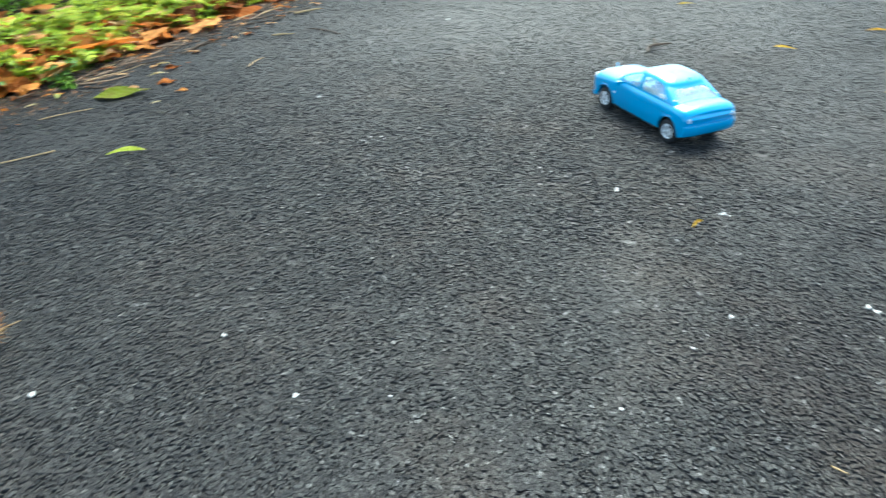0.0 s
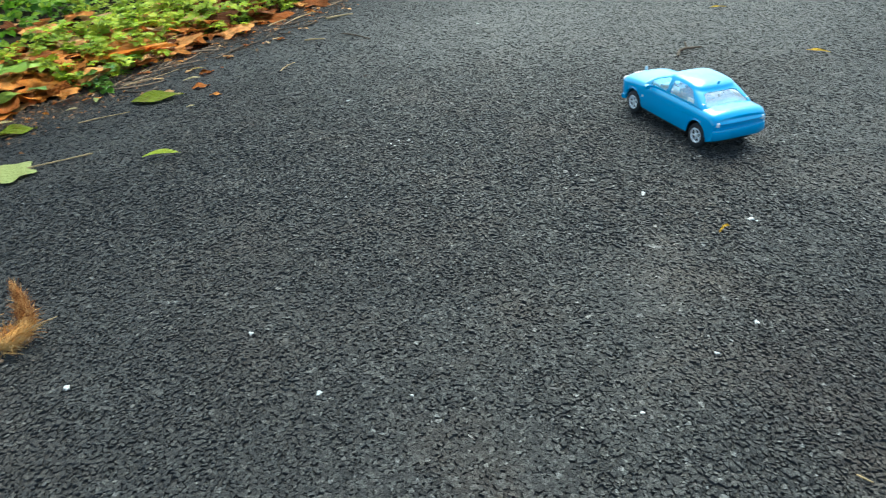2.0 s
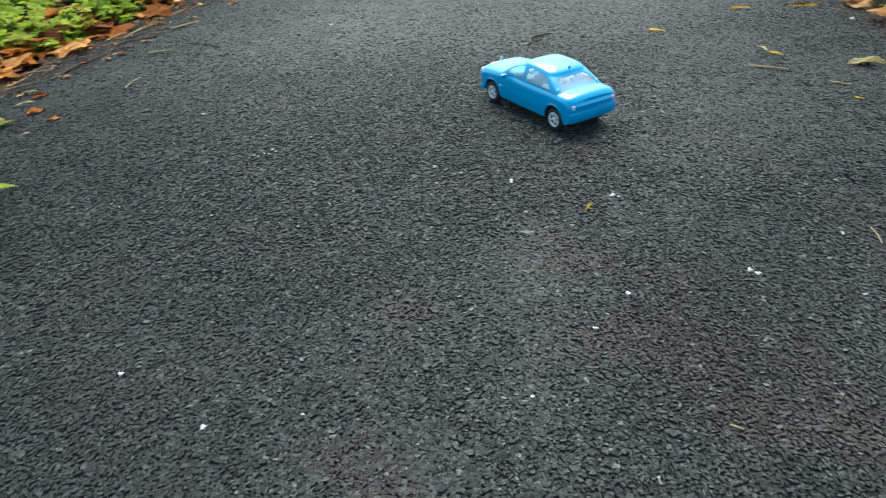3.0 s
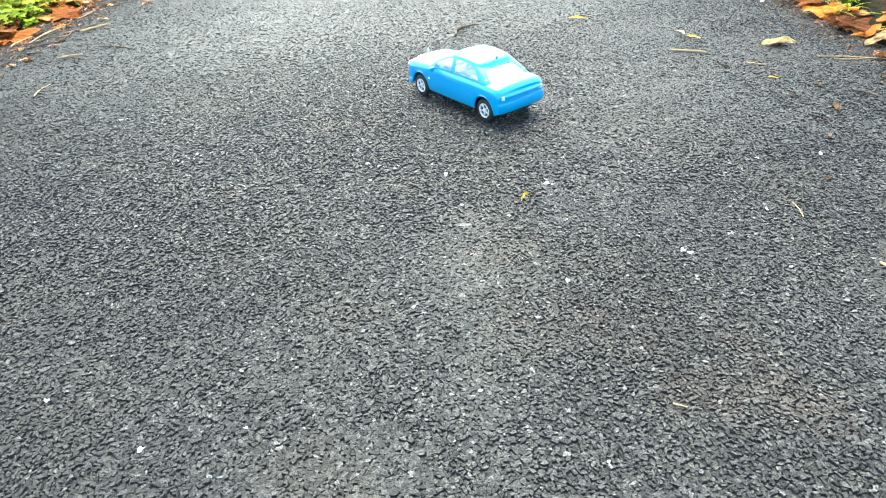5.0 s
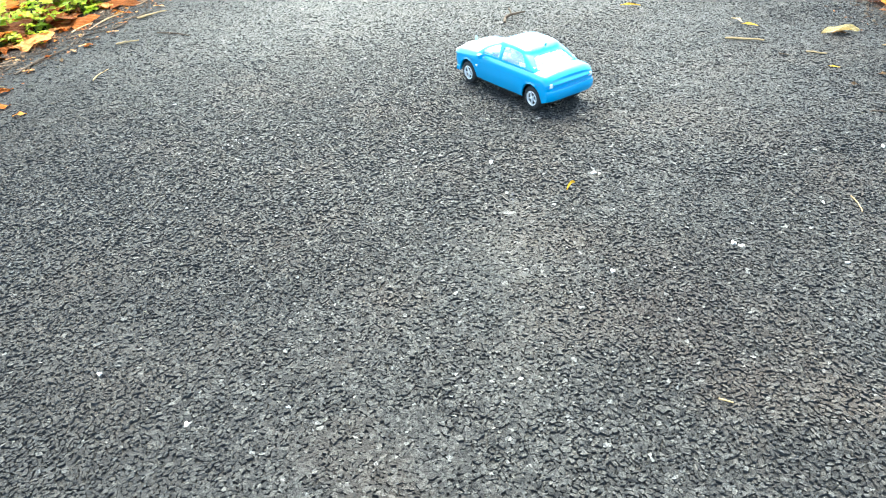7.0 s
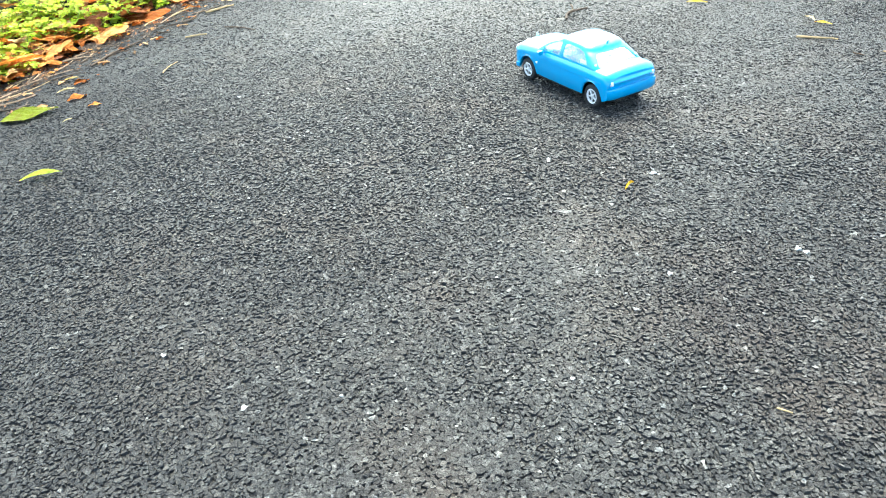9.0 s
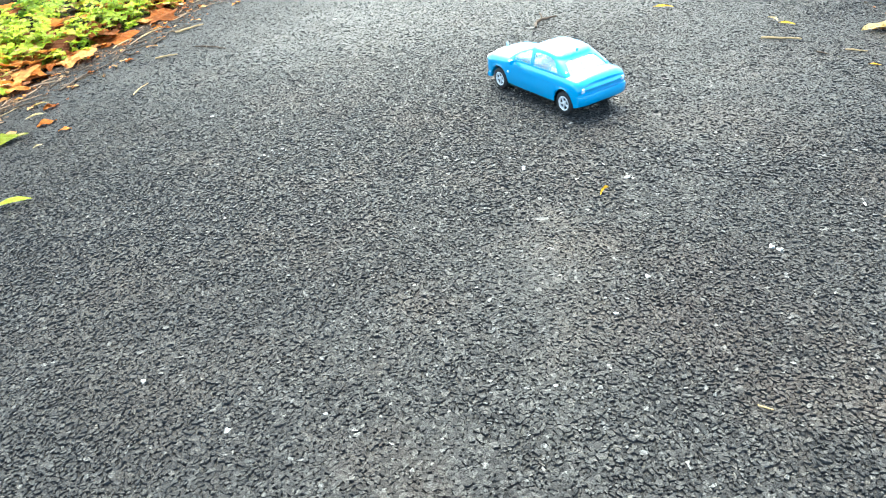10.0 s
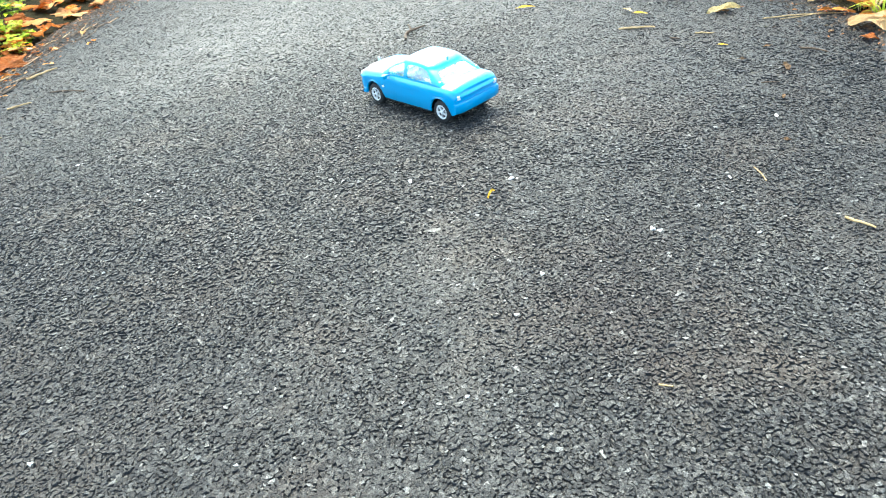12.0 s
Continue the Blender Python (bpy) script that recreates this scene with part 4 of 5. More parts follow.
def build_verge():
    r = random.Random(5)
    kinds = [build_plant(k) for k in range(6)]
    placed = 0
    # left verge
    spots = [(-0.976, 1.609), (-1.035, 1.671), (-0.984, 1.682), (-0.982, 1.749), (-0.959, 1.795), (-0.944, 1.856), (-0.925, 1.92), (-1.042, 1.832), (-1.027, 1.895), (-1.02, 2.02), (-0.98, 2.12), (-0.93, 2.16), (-1.07, 1.94), (-1.07, 1.84), (-1.13, 1.86), (-0.90, 2.24), (-1.14, 1.96), (-1.05, 2.16), (-0.97, 2.02), (-0.86, 2.30)]
    for k in range(9000):
        near = len(spots) < 80
        y = r.uniform(1.68, 3.1) if near else r.uniform(1.0, 4.3)
        d = r.uniform(0.035, 0.42) if near else r.uniform(0.3, 1.5)
        x = left_edge(y) - d
        dens = noise.noise((x * 4.1, y * 4.1, 8.0)) * 1.4 + 0.55 - (0.9 if y < 1.7 and d < 0.22 + 1.3 * (1.7 - y) else 0)
        dens -= 0.55 if x < -1.45 else 0
        if r.random() > dens or any((x - u) ** 2 + (y - v) ** 2 < (0.0022 if near else 0.0034) for u, v in spots):
            continue
        spots.append((x, y))
        if len(spots) >= 150:
            break
    for _ in range(12):
        y = r.uniform(0.9, 2.2)
        x = right_edge(y) + r.uniform(0.06, 0.5)
        if not any((x - u) ** 2 + (y - v) ** 2 < 0.006 for u, v in spots):
            spots.append((x, y))
    for i, (x, y) in enumerate(spots):
        k = (1, 3, 5)[i % 3] if noise.noise((x * 2.2, y * 2.2, 2.0)) > (-0.6 if x > -1.32 else 0.3) else (0, 2, 4)[i % 3]
        m = Matrix.LocRotScale((x, y, ground_height(x, y)), Euler((r.gauss(0, 0.08), r.gauss(0, 0.08), r.uniform(0, 6.3))), (r.uniform(0.7, 1.1),) * 3)
        if placed < 6:
            kinds[placed].matrix_basis = m
        else:
            copy_thing(kinds[k], m)
        placed += 1
    # fallen leaves among them: the nearest are single things, the deep litter is joined
    verts, faces = [], []
    for i in range(630):
        left = i < 350 or i >= 420
        y = r.uniform(1.15, 2.4) if i >= 420 else r.uniform(1.0, 3.6) if left else r.uniform(0.8, 2.0)
        d = r.uniform(0.07, 0.45) if i >= 420 else (abs(r.gauss(0.0, 0.22)) if i % 2 else r.uniform(0, 1.3)) - 0.01
        x = left_edge(y) - d if left else right_edge(y) + d
        a, s = r.uniform(0, 6.3), r.uniform(0.05, 0.11)
        x, y = x - 0.5 * s * math.cos(a), y - 0.5 * s * math.sin(a)
        tilt, pitch, wide, lift, mesh = r.gauss(0, 9), r.gauss(0, 6), r.uniform(0.8, 1.2), r.uniform(0.004, 0.02), DRY[r.choice((0, 2, 4, 5, 6, 7, 5, 6, 7))]
        if d > 0.26 or y > 2.75:
            m = Matrix.Translation((x, y, ground_height(x, y) + lift)) @ Euler((radians(tilt), radians(-pitch), a)).to_matrix().to_4x4() @ Matrix.Diagonal((s, s * wide, s, 1))
            b = len(verts)
            verts += [m @ v.co for v in mesh.vertices]
            faces += [tuple(b + q for q in p.vertices) for p in mesh.polygons]
        else:
            lay("fallen_leaf", mesh, (x, y), (x + s * math.cos(a), y + s * math.sin(a)), "orange-brown curled dry leaf lying in the verge", "leaf", lift, tilt, pitch, wide, group="fallen leaves")
    me = bpy.data.meshes.new("leaf_litter")
    me.from_pydata(verts, [], faces)
    me.materials.append(M_LITTER)
    tagged(new("leaf_litter", me), "deep litter of orange-brown fallen leaves", "leaf litter", kind="stuff")
    # large leaves on top of the litter
    for leaves, meshes, label, name in ((RIM_GREEN, ROUND, "broad pale green leaf over brown leaf litter", "broad_leaf"), (RIM_DARK, ROUND_DARK, "broad dark green leaf over brown leaf litter", "broad_leaf"),
                                        (RIM_ORANGE, [again(m, M_RUST) for m in DRY[5:]], "broad flat orange-brown leaf in the litter", "fallen_leaf"), (RIM_CREAM, [again(NARROW, M_CREAM)], "cream dry leaf at the path's rim", "fallen_leaf")):
        for i, (p, q) in enumerate(leaves):
            p, q = Vector(p).lerp(Vector(q), 0.12), Vector(p).lerp(Vector(q), 0.90)
            lay(name, meshes[i % len(meshes)], p, q, label, "leaf", (0.034 if name == "broad_leaf" else 0.022) + 0.004 * (i % 3), r.gauss(0, 4), r.gauss(2, 2), 0.85, group="broad leaves" if name == "broad_leaf" else "fallen leaves")


def build_undergrowth():
    """The verges where they go on along the path: low leaves and litter, joined."""
    r = random.Random(31)
    for name, mat, label, count, size in (("undergrowth", M_UNDER, "low green undergrowth along the path", 2600, (0.03, 0.07)), ("far_leaf_litter", M_LITTER, "brown fallen leaves along the path", 900, (0.05, 0.11))):
        verts, faces = [], []
        for k in range(count):
            side = r.random() < 0.5
            y = r.uniform(-4, 9)
            d = 0.03 + abs(r.gauss(0, 0.9))
            if side and 0.9 < y < 4.3 and d < 1.4 or not side and 0.8 < y < 2.2 and d < 0.5:
                continue
            x = left_edge(y) - d if side else right_edge(y) + d
            s, a, t = r.uniform(*size), r.uniform(0, 6.3), r.gauss(0, 0.35)
            z = ground_height(x, y) + (r.uniform(0.02, 0.10) if name == "undergrowth" else 0.012)
            m = Matrix.LocRotScale((x, y, z), Euler((t, r.gauss(0, 0.3), a)), (s, s, s))
            b = len(verts)
            verts += [m @ Vector(p) for p in ((0, 0, 0), (0.45, 0.32, 0.05), (1, 0, -0.06), (0.45, -0.32, 0.05), (0.5, 0, -0.04))]
            faces += [(b, b + 4, b + 1), (b + 4, b + 2, b + 1), (b, b + 3, b + 4), (b + 4, b + 3, b + 2)]
        me = bpy.data.meshes.new(name)
        me.from_pydata(verts, [], faces)
        me.materials.append(mat)
        tagged(new(name, me), label, "undergrowth", kind="stuff")


def build_dense_growth():
    """Leaves of the herbs that crowd the verge behind its rim, too many to tell apart."""
    r = random.Random(47)
    verts, faces = [], []
    for k in range(1300):
        y = r.uniform(1.15, 4.2)
        d = r.uniform(0.46, 1.6)
        x = left_edge(y) - d
        if noise.noise((x * 3.0, y * 3.0, 5.0)) < -0.12:
            continue
        mesh, size = TOOTHED[r.randrange(len(TOOTHED))], r.uniform(0.035, 0.065)
        m = Matrix.LocRotScale((x, y, ground_height(x, y) + r.uniform(0.02, 0.09)), Euler((r.gauss(0, 0.35), r.gauss(0.1, 0.35), r.uniform(0, 6.3))), (size,) * 3)
        b = len(verts)
        verts += [m @ v.co for v in mesh.vertices]
        faces += [tuple(b + q for q in p.vertices) for p in mesh.polygons]
    me = bpy.data.meshes.new("dense_growth")
    me.from_pydata(verts, [], faces)
    me.materials.append(M_UNDER)
    tagged(new("dense_growth", me), "dense dark green herbs behind the path's rim", "undergrowth", kind="stuff")


def build_grass(x, y, count, seed, tall):
    r = random.Random(seed)
    tuft = new("grass_tuft")
    tuft.matrix_basis = Matrix.Translation((x, y, ground_height(x, y) - 0.004))
    for k in range(count):
        a, l, h = r.uniform(0, 6.3), r.uniform(0.3, 1.0) * tall, r.uniform(0.5, 1.0) * tall
        bm = bmesh.new()
        w = r.uniform(0.0016, 0.003)
        u, n = Vector((math.cos(a), math.sin(a), 0)), Vector((-math.sin(a), math.cos(a), 0))
        b0 = Vector((r.gauss(0, 0.008), r.gauss(0, 0.008), 0))
        pts = [b0 + u * l * s * s + Vector((0, 0, h * (s - 0.45 * s ** 3))) for s in (0, 0.3, 0.6, 0.85, 1.0)]
        loft(bm, [[p - n * w * q, p + Vector((0, 0, 0.0006)), p + n * w * q] for p, q in zip(pts, (0.7, 1.0, 0.8, 0.45, 0.05))], closed=True, cap=True)
        part("grass_blade", bm, M_LIME if k % 4 else M_STRAW, tuft)
    tagged(tuft, "tuft of light green grass beside the path", "grass", "grass tufts")


def build_husk():
    """A crescent of coir-like fibre with an upswept horn and a dry bract standing at its other end."""
    r = random.Random(9)
    husk = new("fibrous_husk")
    husk.matrix_basis = Matrix.Translation((-0.574, 0.552, 0.0))
    right, away, up = Vector((0.75, 0.66, 0)), Vector((-0.50, 0.56, 0.66)), Vector((0.40, -0.45, 0.8))
    spine = [(-0.0144, 0.042, 0.0085), (-0.0138, 0.0257, 0.013), (-0.0027, 0.0125, 0.015), (0.0201, 0.0180, 0.0145), (0.0310, 0.034, 0.0095), (0.0335, 0.053, 0.0042), (0.0340, 0.072, 0.0008)]

    def at(t):
        k = min(int(t * 6), 5)
        f = t * 6 - k
        a, b = spine[k], spine[k + 1]
        return right * (a[0] + (b[0] - a[0]) * f) + away * (a[1] + (b[1] - a[1]) * f) + Vector((0, 0, 0.006)), a[2] + (b[2] - a[2]) * f

    mats = {"fibre_mat": ([], [], M_FIBRE, "matted tan coir fibres"), "horn": ([], [], M_HORN, "reddish brown fibres drawn out to a horn")}
    for k in range(1900):
        t = r.random() ** 0.85
        c, rad = at(t)
        along = (at(min(t + 0.05, 1))[0] - at(max(t - 0.05, 0))[0]).normalized()
        p = c + right * r.gauss(0, rad * 0.4) + away * r.gauss(0, rad * 0.35) + up * r.gauss(0, rad * 0.35)
        loose = 0.70 - 0.62 * t
        verts, faces = mats["horn" if t > r.uniform(0.42, 0.62) else "fibre_mat"][:2]
        d = along * r.uniform(0.3, 1.0) * (1 if t > 0.3 or r.random() < 0.5 else -1) + Vector((r.gauss(0, loose), r.gauss(-0.1, loose), r.gauss(0, loose * 0.8)))
        d = d.normalized() * r.uniform(0.010, 0.026)
        w = d.cross(Vector((0.3, 0.1, 1))).normalized() * r.uniform(0.0002, 0.00042)
        m = p + d * 0.5 + Vector((r.gauss(0, 0.002), r.gauss(0, 0.002), 0.002))
        q = p + d
        p.z, m.z, q.z = max(p.z, 0.001), max(m.z, 0.001), max(q.z, 0.0008)
        lift = Vector((0, 0, 0.0005))
        i = len(verts)
        verts += [p - w, p + w, p + lift, m - w, m + w, m + lift, q]
        faces += [(i, i + 1, i + 4, i + 3), (i + 1, i + 2, i + 5, i + 4), (i + 2, i, i + 3, i + 5), (i + 3, i + 4, i + 6), (i + 4, i + 5, i + 6), (i + 5, i + 3, i + 6), (i, i + 2, i + 1)]
    for name, (verts, faces, material, label) in mats.items():
        me = bpy.data.meshes.new(name)
        me.from_pydata(verts, [], faces)
        me.materials.append(material)
        f = new(name, me)
        f.parent = husk
        tagged(f, label, kind="stuff")
    bm = blade(0.21, -0.22, 0.50, 0.03, 0, 0.75, 14, 3, 0.02, 0.9)
    base, tip = right * -0.033 + away * 0.040, right * -0.0125 + away * 0.104
    x = (tip - base).normalized()
    z = x.cross(right).normalized() * -1
    y = z.cross(x)
    m = Matrix((x, y, z)).transposed().to_4x4()
    m.translation = base + Vector((0, 0, 0.004))
    bmesh.ops.transform(bm, matrix=m @ Matrix.Scale((tip - base).length, 4), verts=bm.verts)
    part("bract", bm, M_BRACT, husk, "pointed orange-brown dry bract", 50)
    bm = bmesh.new()
    tube(bm, [right * 0.0134 + away * 0.0143 + up * 0.012, right * 0.038 + away * 0.024 + up * 0.008, right * 0.0637 + away * 0.0275], [0.0009, 0.0008, 0.0006], 5)
    part("loose_fibre", bm, M_STRAW, husk)
    bm = bmesh.new()
    tube(bm, [at(k / 12)[0] for k in range(12)], [at(k / 12)[1] * 0.7 for k in range(12)], 8)
    for v in bm.verts:
        v.co += Vector((1, 1, 1)) * 0.003 * noise.noise(v.co * 150)
    part("core", bm, M_FIBRE, husk, "", 60)
    tagged(husk, "tan fibrous husk crescent with a dry bract on the asphalt", "husk")


def build_litter():
    # leaves on the path
    lay("fallen_leaf", stored("pale_leaf_mesh", lobed(5, 0.30, 0.03, 2, 0.008, 0.05), M_PALE), (-0.864, 1.136), (-0.940, 1.078), "pale yellow-green lobed leaf with long stalk on asphalt", "leaf", 0.002, 2, 1, 1.2, 1.15)
    lay("fallen_leaf", stored("dark_green_mesh", blade(0.55, 0.02, 0.05, 0.02, 1, 1.3, 12, 41, 0.008), M_OLIVE), (-0.823, 1.511), (-0.703, 1.550), "dark green leaf lying flat on asphalt", "leaf", 0.003, 3, 2, 1.0)
    lay("fallen_leaf", DRY_GREEN, (-1.058, 1.292), (-0.974, 1.352), "green folded leaf lying on asphalt", "leaf", 0.002, 3, 1, 1.0)
    lay("fallen_leaf", NARROW, (-0.655, 1.168), (-0.580, 1.180), "narrow bright green leaf on asphalt", "leaf", 0.003, 8, 3, 1.0)
    for a, b, m, w, t in (((-0.978, 1.606), (-0.938, 1.690), -1, 1.5, "curled orange dry leaf at the path's rim"), ((-1.033, 1.780), (-0.900, 1.935), -1, 1.0, "long rolled orange-brown leaf at the path's rim"),
                          ((-0.935, 1.870), (-0.855, 1.945), -1, 1.0, "long rolled orange-brown leaf at the path's rim"), ((-0.78, 2.10), (-0.70, 2.20), 5, 0.9, "broad orange-brown dry leaf at the path's rim"),
                          ((-0.72, 2.30), (-0.60, 2.36), 6, 0.9, "broad orange-brown dry leaf at the path's rim"), ((-0.60, 2.50), (-0.50, 2.60), 7, 0.8, "broad orange-brown dry leaf at the path's rim"),
                          ((1.390, 1.150), (1.428, 1.080), 4, 0.6, "broad tan dry leaf at the path's rim"), ((1.47, 1.30), (1.53, 1.38), 5, 0.9, "orange dry leaf at the path's rim"),
                          ((1.52, 1.42), (1.50, 1.52), 1, 0.8, "orange dry leaf at the path's rim"), ((1.545, 1.55), (1.64, 1.60), 6, 0.9, "orange dry leaf at the path's rim"),
                          ((1.43, 1.22), (1.50, 1.20), 2, 0.9, "brown dry leaf at the path's rim"), ((1.315, 0.965), (1.322, 0.925), 3, 0.9, "small tan dry leaf on asphalt")):
        lay("fallen_leaf", DRY[m] if m >= 0 else DRY_BIG, a, b, t, "leaf", 0.005 if m >= 0 else 0.024, rng.gauss(0, 10), rng.uniform(0, 8), w)
    lay("fallen_leaf", stored("rolled_leaf_mesh", blade(0.34, 0.03, 0.30, 0.05, 0, 1.0, 12, 77, 0.012, 0.4), M_CREAM), (1.218, 1.320), (1.304, 1.302), "pale yellow curled leaf on asphalt", "leaf", 0.004, 4, 1, 1.0)
    lay("fallen_leaf", DRY[0], (1.245, 1.325), (1.272, 1.305), "small brown leaf scrap under a pale leaf", "leaf", 0.002, 0, 0, 0.7)
    for a, b, t in (((0.393, 0.818), (0.415, 0.838), "curled yellow-orange leaf scrap on asphalt"), ((0.812, 2.277), (0.864, 2.276), "narrow yellow leaf on asphalt"), ((0.915, 1.763), (0.959, 1.728), "narrow yellow leaf on asphalt"),
                    ((1.106, 1.469), (1.127, 1.432), "narrow yellow leaf on asphalt"), ((1.240, 1.892), (1.300, 1.874), "narrow yellow leaf on asphalt"), ((1.413, 1.858), (1.488, 1.819), "yellow-green leaf on asphalt"),
                    ((1.095, 1.134), (1.108, 1.114), "small orange leaf scrap on asphalt")):
        lay("leaf_scrap", YELLOW[0 if t[0] != "c" else 1], a, b, t, "leaf", 0.002, 5, 2, 1.0 if t[0] != "c" else 0.6, group="yellow scraps")
    for a, b in (((-0.636, 1.546), (-0.606, 1.548)), ((-0.70, 1.60), (-0.66, 1.625)), ((-0.78, 1.56), (-0.74, 1.585)), ((-0.72, 1.72), (-0.69, 1.75)), ((0.875, 0.710), (0.882, 0.696)), ((1.067, 1.036), (1.078, 1.021))):
        lay("leaf_scrap", DRY[rng.randrange(5)] if a[0] < 0 else BROWN[1], a, b, "small orange-brown leaf scrap on asphalt", "leaf", 0.002, 5, 2, 0.8, group="brown scraps")
    for k, (a, b) in enumerate((((1.112, 0.958), (1.094, 0.922)), ((1.150, 1.055), (1.170, 1.050)), ((1.245, 1.325), (1.272, 1.305)), ((0.99, 0.83), (1.005, 0.84)), ((1.30, 1.03), (1.32, 1.035)))):
        lay("leaf_scrap", BROWN[k % 3], a, b, "crumpled dark brown leaf scrap on asphalt", "leaf", 0.002, 4, 2, 0.7, group="brown scraps")
    # twigs and straws
    stick("twig", (-0.650, 0.474), (-0.577, 0.538), 0.0034, M_WOOD, "brown dry split stick on asphalt")
    stick("straw", (-0.648, 0.4805), (-0.585, 0.536), 0.0012, M_STRAW, "pale peeled strip along a brown stick", 0.0)
    stick("straw", (-0.891, 1.378), (-0.796, 1.440), 0.0013, M_STRAW, "thin pale straw on asphalt", 0.03)
    stick("twig", (-0.388, 2.107), (-0.288, 2.030), 0.0022, M_TWIG, "thin dark twig on asphalt", 0.05, 1)
    stick("twig", (-0.474, 2.310), (-0.390, 2.367), 0.0036, M_STRAW, "pale splinter on asphalt", 0.02)
    stick("straw", (-0.499, 1.727), (-0.477, 1.809), 0.0014, M_STRAW, "thin tan straw on asphalt", 0.08)
    stick("twig", (0.569, 1.735), (0.650, 1.814), 0.0040, M_TWIG, "short dark brown forked twig on asphalt", 0.22, 2)
    stick("twig", (1.009, 1.384), (1.077, 1.332), 0.0028, M_STRAW, "short grey-tan stick on asphalt", 0.02)
    stick("straw", (1.113, 1.230), (1.142, 1.199), 0.0018, M_STRAW, "short pale straw on asphalt")
    stick("twig", (1.055, 1.245), (1.066, 1.222), 0.0016, M_TWIG, "short brown twig on asphalt")
    stick("twig", (1.193, 1.001), (1.214, 0.947), 0.0024, M_TWIG, "short brown twig on asphalt", 0.05)
    stick("twig", (1.014, 0.911), (1.041, 0.891), 0.0013, M_TWIG, "thin brown twig on asphalt")
    stick("straw", (-0.493, 2.036), (-0.432, 2.046), 0.0028, M_STRAW, "short pale straw on asphalt", 0.06)
    stick("straw", (0.777, 0.662), (0.762, 0.619), 0.0009, M_STRAW, "thin brown straw on asphalt", 0.05)
    stick("twig", (0.771, 0.486), (0.782, 0.448), 0.0020, M_STRAW, "short tan stick on asphalt")
    stick("straw", (0.380, 0.354), (0.391, 0.344), 0.0010, M_STRAW, "tiny pale straw on asphalt")
    stick("straw", (1.28, 1.20), (1.42, 1.10), 0.0016, M_STRAW, "long tan straw at the path's rim", 0.06)
    stick("straw", (1.30, 1.17), (1.45, 1.13), 0.0012, M_STRAW, "long tan straw at the path's rim", -0.05)
    stick("straw", (-1.165, 1.255), (-1.080, 1.335), 0.0022, M_STRAW, "pale dry stalk in leaf litter")
    stick("twig", (-0.720, 1.867), (-0.625, 2.061), 0.0028, M_TWIG, "dark brown root-like twig at the path's rim", 0.06, 1)
    stick("twig", (-0.818, 1.938), (-0.741, 1.961), 0.0030, M_WOOD, "pale brown twig at the path's rim", 0.10)
    stick("straw", (-1.03, 1.30), (-0.985, 1.345), 0.0014, M_STRAW, "short pale straw on asphalt")
    for a, b, m, t in (((-1.150, 1.300), (-1.085, 1.325), M_CREAM, "cream dry leaf at the path's rim"), ((-1.090, 1.365), (-1.045, 1.385), M_CREAM, "cream dry leaf at the path's rim"), ((-0.925, 1.545), (-0.905, 1.500), M_PALE, "pale green leaf strip at the path's rim"),
                       ((-0.960, 1.455), (-0.935, 1.470), M_CREAM, "small cream leaf scrap on asphalt"), ((-0.745, 1.665), (-0.700, 1.680), M_CREAM, "small cream leaf scrap on asphalt"), ((-0.735, 1.545), (-0.700, 1.552), M_CREAM, "small cream leaf scrap on asphalt"),
                       ((-0.665, 1.455), (-0.645, 1.465), M_CREAM, "small cream leaf scrap on asphalt"), ((-1.150, 1.215), (-1.120, 1.260), M_PALE, "yellow-green leaf at the path's rim"), ((-0.760, 1.760), (-0.715, 1.765), M_CREAM, "small cream leaf scrap on asphalt"), ((1.105, 1.514), (1.103, 1.465), M_CREAM, "small cream leaf scrap on asphalt")):
        lay("leaf_scrap", again(NARROW, m), a, b, t, "leaf", 0.004, rng.gauss(0, 10), 4, 1.0, group="pale scraps")
    r = random.Random(77)
    for k in range(26):
        y = r.uniform(1.55, 2.35)
        x = left_edge(y) + r.uniform(0.04, 0.20)
        a, l = r.gauss(0.95, 0.5), r.uniform(0.02, 0.09)
        stick("twig", (x, y), (x + l * math.cos(a), y + l * math.sin(a)), r.uniform(0.0010, 0.0024), (M_TWIG, M_TWIG, M_TWIG, M_WOOD)[k % 4], "thin dark root-like twig in the litter along the path", r.uniform(-0.2, 0.2), k % 2, "litter twigs")
    for k in range(16):
        y = r.uniform(1.5, 2.2)
        x = left_edge(y) + r.uniform(0.05, 0.24)
        a, l = r.uniform(0, 6.3), r.uniform(0.015, 0.032)
        lay("leaf_scrap", (DRY[k % 5], BROWN[k % 3])[k % 2], (x, y), (x + l * math.cos(a), y + l * math.sin(a)), "small brown leaf scrap in the litter along the path", "leaf", 0.003, r.gauss(0, 8), 3, 0.7, group="brown scraps")
    r = random.Random(12)
    for k in range(84):
        y = r.uniform(1.45, 2.9)
        x = left_edge(y) + r.uniform(0.0, 0.20) * min(1, (y - 1.2))
        a, l = r.gauss(1.12, 0.35), r.uniform(0.03, 0.15)
        wood = r.random() < 0.88
        stick("twig" if wood else "straw", (x, y), (x + l * math.cos(a), y + l * math.sin(a)), r.uniform(0.0009, 0.0023), (M_TWIG, M_TWIG, M_WOOD)[k % 3] if wood else M_STRAW,
              "thin dark twig in the litter along the path" if wood else "thin pale straw in the litter along the path", r.uniform(-0.12, 0.12), 0, "litter twigs")
